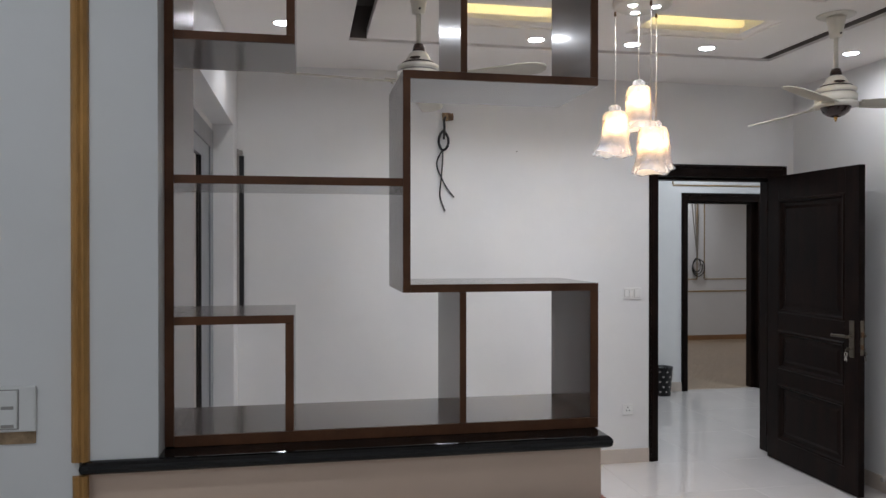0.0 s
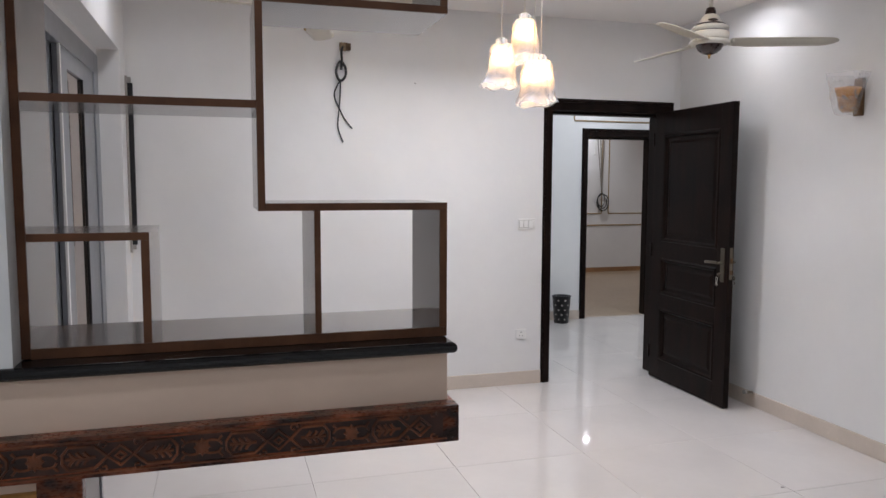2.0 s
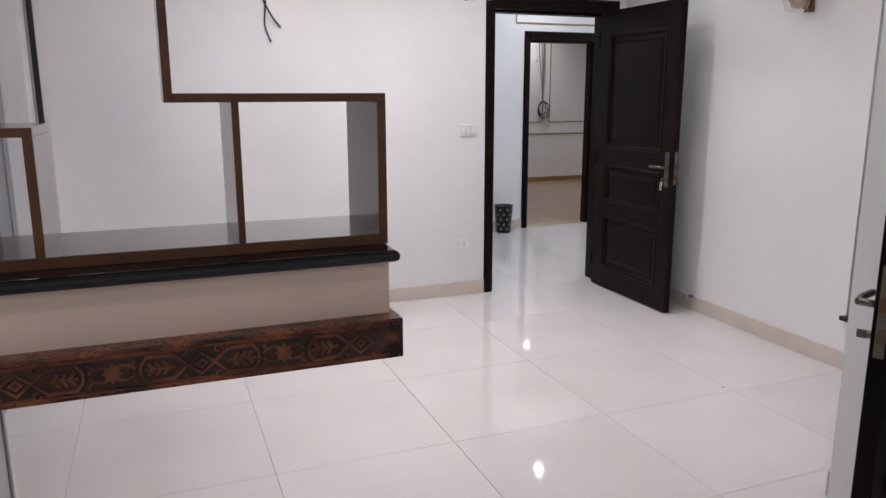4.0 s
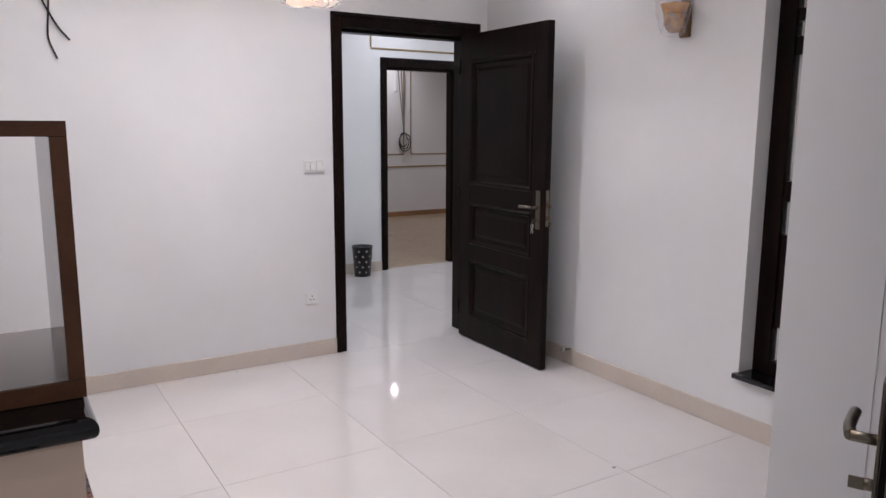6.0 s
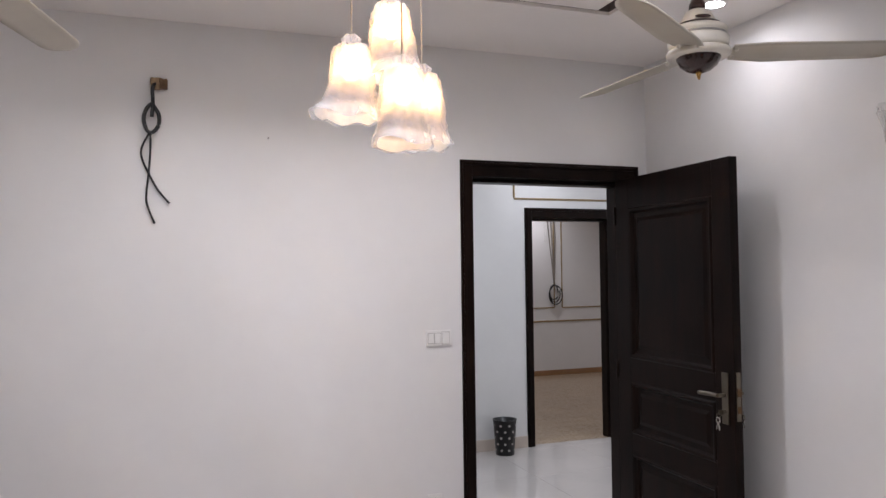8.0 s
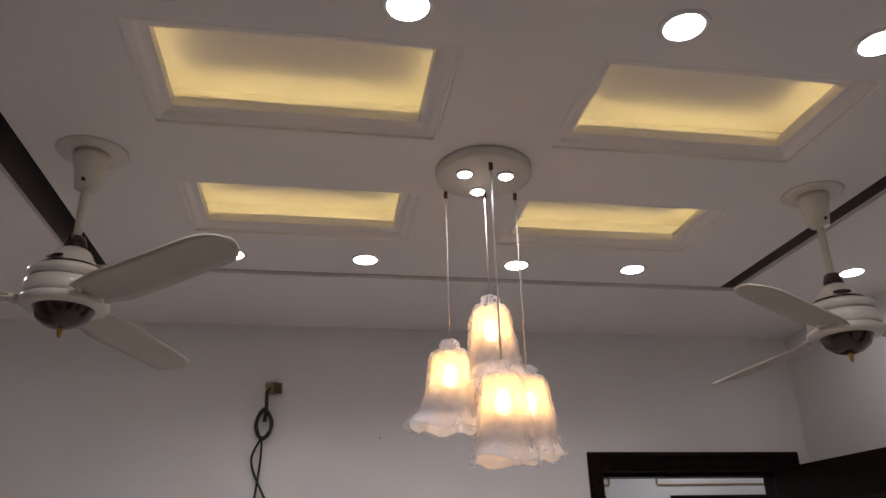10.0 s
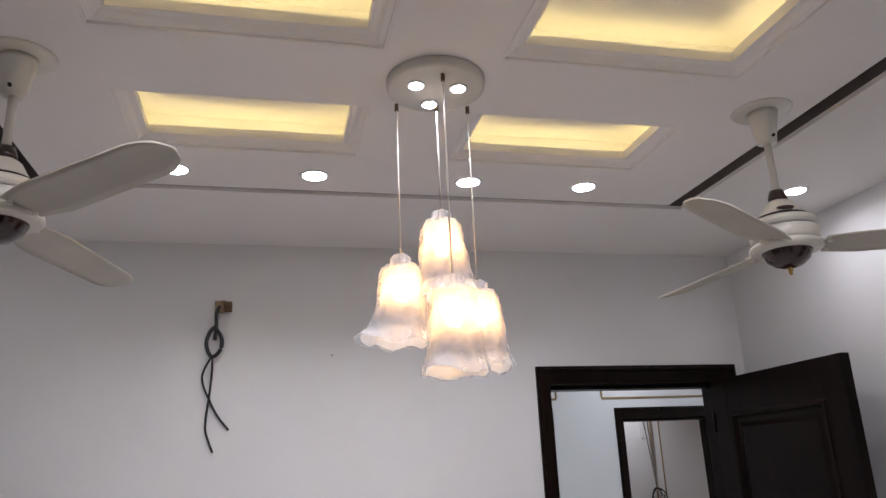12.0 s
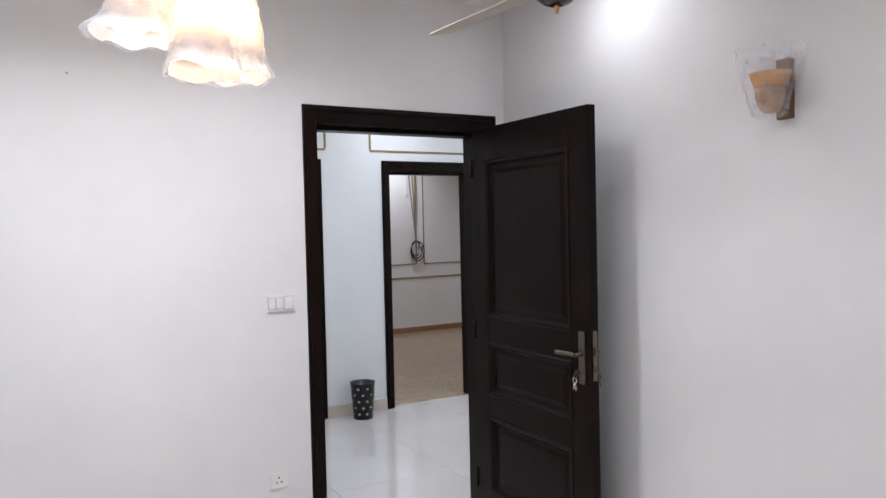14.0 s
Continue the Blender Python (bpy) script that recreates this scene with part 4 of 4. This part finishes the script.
def bell(x, y, top, lobes, phase, corner, reach):
    """One shade on its cord; corner is the bearing to which the hem is drawn out."""
    cable_top = -0.03
    dz, px, py = top - HIGH, x - DX, y - DY
    c = part("cord", tube(bmesh.new(), [(px, py, dz + 0.02), (px, py, cable_top)], 0.0023, 8), CORD, cl, "thin clear cord")
    part("cord_grip", tube(bmesh.new(), [(px, py, cable_top - 0.022), (px, py, cable_top)], 0.006, 10), AGED, c)
    sides = [(0.016, 0.0), (0.038, -0.003), (0.048, -0.013), (0.0515, -0.04), (0.054, -0.07), (0.057, -0.10), (0.060, -0.13), (0.0635, -0.155), (0.068, -0.178), (0.0725, -0.198), (0.076, -0.212)]
    sh = part("shade", draped(sides, 64, lobes, phase, 0.075, radians(corner), reach, 0.0, lobes), SHADE, cl, "frosted white bell shade with wavy hem, lit")
    sh.matrix_basis = pose(px, py, dz)
    bag = [(0.010, 0.036), (0.021, 0.026), (0.019, 0.010), (0.044, 0.001)] + [(r + 0.003, z - 0.003) for r, z in sides[2:]]
    part("wrapping", draped(bag, 72, lobes, phase, 0.085, radians(corner), reach * 1.15, 0.0042, lobes), WRAP, sh, "crinkled clear plastic wrapping")
    part("lamp_holder", lathe([(0.0, -0.04), (0.015, -0.04), (0.016, -0.01), (0.010, 0.004), (0.0, 0.004)], 20), WHITEPLASTIC, sh)
    part("bulb", lathe([(0.0, -0.095), (0.012, -0.092), (0.019, -0.08), (0.020, -0.07), (0.015, -0.052), (0.010, -0.04), (0.0, -0.04)], 20), BULB, sh, "glowing bulb")


bell(1.702, 4.076, 2.2206, 5, 0.4, 203, 0.62)
bell(1.818, 4.057, 2.347, 4, 1.9, 340, 0.16)
bell(1.799, 3.886, 2.114, 4, 2.6, 228, 0.26)
bell(1.914, 4.062, 2.147, 5, 0.9, 320, 0.06)


# ---------------------------------------------------------------- ceiling spots
def downlight(x, y, z, watts=SPOT_W, group="ceiling spots", colour=COOL, spread=148):
    ob = thing("ceiling_spot", "lit round recessed ceiling spot, cool white", "ceiling light", (x, y, z), group=group)
    part("ring", lathe([(0.042, -0.001), (0.050, -0.004), (0.056, -0.003), (0.058, 0.0)], 36), WHITEPLASTIC, ob)
    part("lens", lathe([(0.0, -0.003), (0.043, -0.003), (0.044, 0.0), (0.0, 0.0)], 36), SPOTGLOW, ob, "glowing lens")
    lamp("ceiling_spot_light", x, y, z - 0.006, watts, 0.06, colour, spread)


for x, y in FAR_SPOTS:
    downlight(x, y, HIGH, spread=132)
for x, y in NEAR_SPOTS:
    downlight(x, y, HIGH)
for x, y in SIDE_SPOTS:
    downlight(x, y, LOW, SPOT_W * 0.58, spread=160)
for x, y, k in ((2.9, 6.7, 1.2), (4.19, 7.45, 0.4), (5.6, 6.7, 1.2)):
    downlight(x, y, LOW, HALL_W * k, "hall spots", DAY, 160)
# entrance spots are unseen, added so that the partition's front is lit
for x, y in ((-0.9, -0.8), (-0.62, 1.15), (0.5, -1.0), (1.8, -0.8)):
    downlight(x, y, LOW, ENTRY_W, "entrance spots", DAY, 178)
for x, y in ((4.6, 9.3), (6.05, 11.28), (7.7, 9.3)):
    downlight(x, y, LOW, ROOM_W, "far room spots")

# ---------------------------------------------------------------- the hall and the far room
def bin_body(r0, r1, h, k=40):
    return lathe([(r0, 0.0), (r1, h), (r1 + 0.004, h), (r1 + 0.004, h + 0.006), (r1 - 0.005, h + 0.006), (r0 - 0.005, 0.006), (0.0, 0.006)], k)


wb = thing("waste_bin", "small black waste basket with silver dots standing against the hall wall", "waste bin", (3.842, 7.75, 0.001))
part("body", bin_body(0.078, 0.10, 0.29), BLACKPLASTIC, wb)
dot = mesh_of("dot", tube(bmesh.new(), [(-0.001, 0, 0), (0.0012, 0, 0)], 0.0105, 6), DOTS)
for r in range(5):
    z = 0.045 + r * 0.052
    for k in range(8):
        o = new("dot", dot)
        o.parent = wb
        a = 360 * (k + 0.5 * (r % 2)) / 8
        q = 0.078 + (0.10 - 0.078) * z / 0.29
        o.matrix_basis = pose(q * math.cos(radians(a)), q * math.sin(radians(a)), z, 0, -4, a)

moulding("gold_moulding", [((4.03, 2.20), (6.1, 2.20)), ((4.03, 2.21), (4.03, 2.62)), ((4.03, 2.63), (6.1, 2.63))], 0.018, 0.01, 7.9, GOLDLINE, "gold wall moulding panel above the hall doorway")
moulding("gold_moulding", [((2.2, 2.20), (3.63, 2.20)), ((3.63, 2.21), (3.63, 2.62)), ((2.2, 2.63), (3.63, 2.63))], 0.018, 0.01, 7.9, GOLDLINE, "gold wall moulding panel above the hall doorway")
moulding("gold_moulding", [((3.5, 0.80), (8.7, 0.80))], 0.025, 0.012, 11.8, GOLDLINE, "gold dado moulding on the far wall")
moulding("gold_moulding", [((6.65, 1.0), (8.4, 1.0)), ((6.65, 1.01), (6.65, 2.55)), ((6.65, 2.56), (8.4, 2.56))], 0.019, 0.01, 11.8, GOLDLINE, "gold wall moulding panel on the far wall")
moulding("gold_moulding", [((4.6, 1.0), (6.52, 1.0)), ((6.52, 1.01), (6.52, 2.55)), ((4.6, 2.56), (6.52, 2.56))], 0.019, 0.01, 11.8, GOLDLINE, "gold wall moulding panel on the far wall")
cb = thing("hanging_cable", "grey coiled cables hanging on the far wall", "cable", (6.50, 11.8, 1.25))
for k in range(3):
    part("strand", tube(bmesh.new(), curve_points([(-0.10 + 0.06 * k, -0.02, 1.2), (-0.07 + 0.045 * k, -0.03, 0.8), (-0.025 + 0.018 * k, -0.03, 0.4), (0.0, -0.03, 0.12)]), 0.008), COPPERWIRE, cb)
for k in range(3):
    part("coil", tube(bmesh.new(), curve_points([((0.07 + 0.02 * k) * math.cos(q) + 0.01 * k, -0.03 - 0.008 * k, -0.02 + (0.11 + 0.015 * k) * math.sin(q) - 0.02 * k) for q in [2 * math.pi * i / 10 + k for i in range(10)]], 3), 0.0085), BLACKPLASTIC, cb)
part("junction_strip", cube(-0.14, -0.10, -0.02, 0.0, 0.75, 1.25, 0.004), WHITEPLASTIC, cb)

# ---------------------------------------------------------------- under the counter
cr = thing("picket_crate", "black crate with a row of flared picket tops on the floor", "crate", (0.62, 2.13, 0.001))
W2, D2 = 0.185, 0.17
part("base", cube(-W2, W2, -D2, D2, 0.0, 0.012, 0.003), BLACKPLASTIC, cr)
for z in (0.12, 0.27, 0.415):
    for a in ((-W2, W2, D2 - 0.008, D2), (-W2, W2, -D2, -D2 + 0.008), (-W2, -W2 + 0.008, -D2 + 0.008, D2 - 0.008), (W2 - 0.008, W2, -D2 + 0.008, D2 - 0.008)):
        part("rail", cube(*a, z, z + 0.012, 0.002), BLACKPLASTIC, cr)
bm = lathe([(0.0, 0.012), (0.005, 0.012), (0.0055, 0.425), (0.0105, 0.449), (0.0112, 0.453), (0.0, 0.454)], 10)
pk = mesh_of("picket", bm, BLACKPLASTIC)
for i in range(11):
    for sy in (-1, 1):
        p = new("picket", pk)
        p.parent = cr
        p.location = (-W2 + 2 * W2 * i / 10, sy * (D2 - 0.004), 0)
for i in range(1, 11):
    for sx in (-1, 1):
        p = new("picket", pk)
        p.parent = cr
        p.location = (sx * (W2 - 0.004), -D2 + 2 * D2 * i / 11, 0)

fs = bmesh.new()
bmesh.ops.create_icosphere(fs, subdivisions=2, radius=0.009)
for v in fs.verts:
    v.co = Vector((v.co.x * 1.3, v.co.y, abs(v.co.z) * 0.5)) * (1 + 0.3 * noise.noise(v.co * 90))
o = solid("debris", fs, GREYPLASTIC, "tiny grey bit of debris on the tiles", "debris")
o.location = (2.995, 3.44, 0.0)

# ---------------------------------------------------------------- floor pieces, last
GAP, P = 0.0015, 0.762
tile_cache = {}


def piece(name, x0, x1, y0, y1, mat, parent, bevel=0.0014, top=0.0):
    key = (round(x1 - x0, 4), round(y1 - y0, 4), mat.name)
    if key not in tile_cache:
        w, d = (x1 - x0) / 2, (y1 - y0) / 2
        bm = bmesh.new()
        lo = [bm.verts.new((sx * w, sy * d, -0.011)) for sx, sy in ((-1, -1), (1, -1), (1, 1), (-1, 1))]
        md = [bm.verts.new((sx * w, sy * d, -bevel)) for sx, sy in ((-1, -1), (1, -1), (1, 1), (-1, 1))]
        hi = [bm.verts.new((sx * (w - bevel), sy * (d - bevel), 0)) for sx, sy in ((-1, -1), (1, -1), (1, 1), (-1, 1))]
        for a, b in ((lo, md), (md, hi)):
            for k in range(4):
                bm.faces.new((a[k], a[(k + 1) % 4], b[(k + 1) % 4], b[k]))
        bm.faces.new(hi)
        tile_cache[key] = mesh_of(name, bm, mat)
    ob = new(name, tile_cache[key])
    ob.parent = parent
    ob.location = ((x0 + x1) / 2, (y0 + y1) / 2, top)
    return ob


def tiling(parent, x_lo, x_hi, y_lo, y_hi, ox, oy):
    i0, i1 = math.floor((x_lo - ox) / P), math.ceil((x_hi - ox) / P)
    j0, j1 = math.floor((y_lo - oy) / P), math.ceil((y_hi - oy) / P)
    for i in range(i0, i1):
        for j in range(j0, j1):
            a, b = max(x_lo, ox + i * P), min(x_hi, ox + (i + 1) * P)
            c, d = max(y_lo, oy + j * P), min(y_hi, oy + (j + 1) * P)
            if b - a > 0.02 and d - c > 0.02:
                piece("tile", a + GAP / 2, b - GAP / 2, c + GAP / 2, d - GAP / 2, TILE, parent)


tiling(bpy.data.objects["floor"], -1.75, 4.1, -1.75, 5.515, 0.727, 3.385)
tiling(bpy.data.objects["floor"], -1.75, 1.95, 5.515, 5.58, 0.727, 5.515)
tiling(bpy.data.objects["floor_hall"], 1.95, 6.3, 5.515, 7.96, 0.727, 5.515)
fl = bpy.data.objects["floor_far"]
row = 0
y = 7.96
while y < 11.85:
    x = 3.3 - 0.4 * (row % 3)
    while x < 8.9:
        a, b = max(3.3, x), min(8.9, x + 1.2)
        if b - a > 0.05:
            piece("plank", a + 0.001, b - 0.001, y + 0.001, min(y + 0.19, 11.9) - 0.001, LAMINATE, fl, 0.001)
        x += 1.2
    y += 0.19
    row += 1
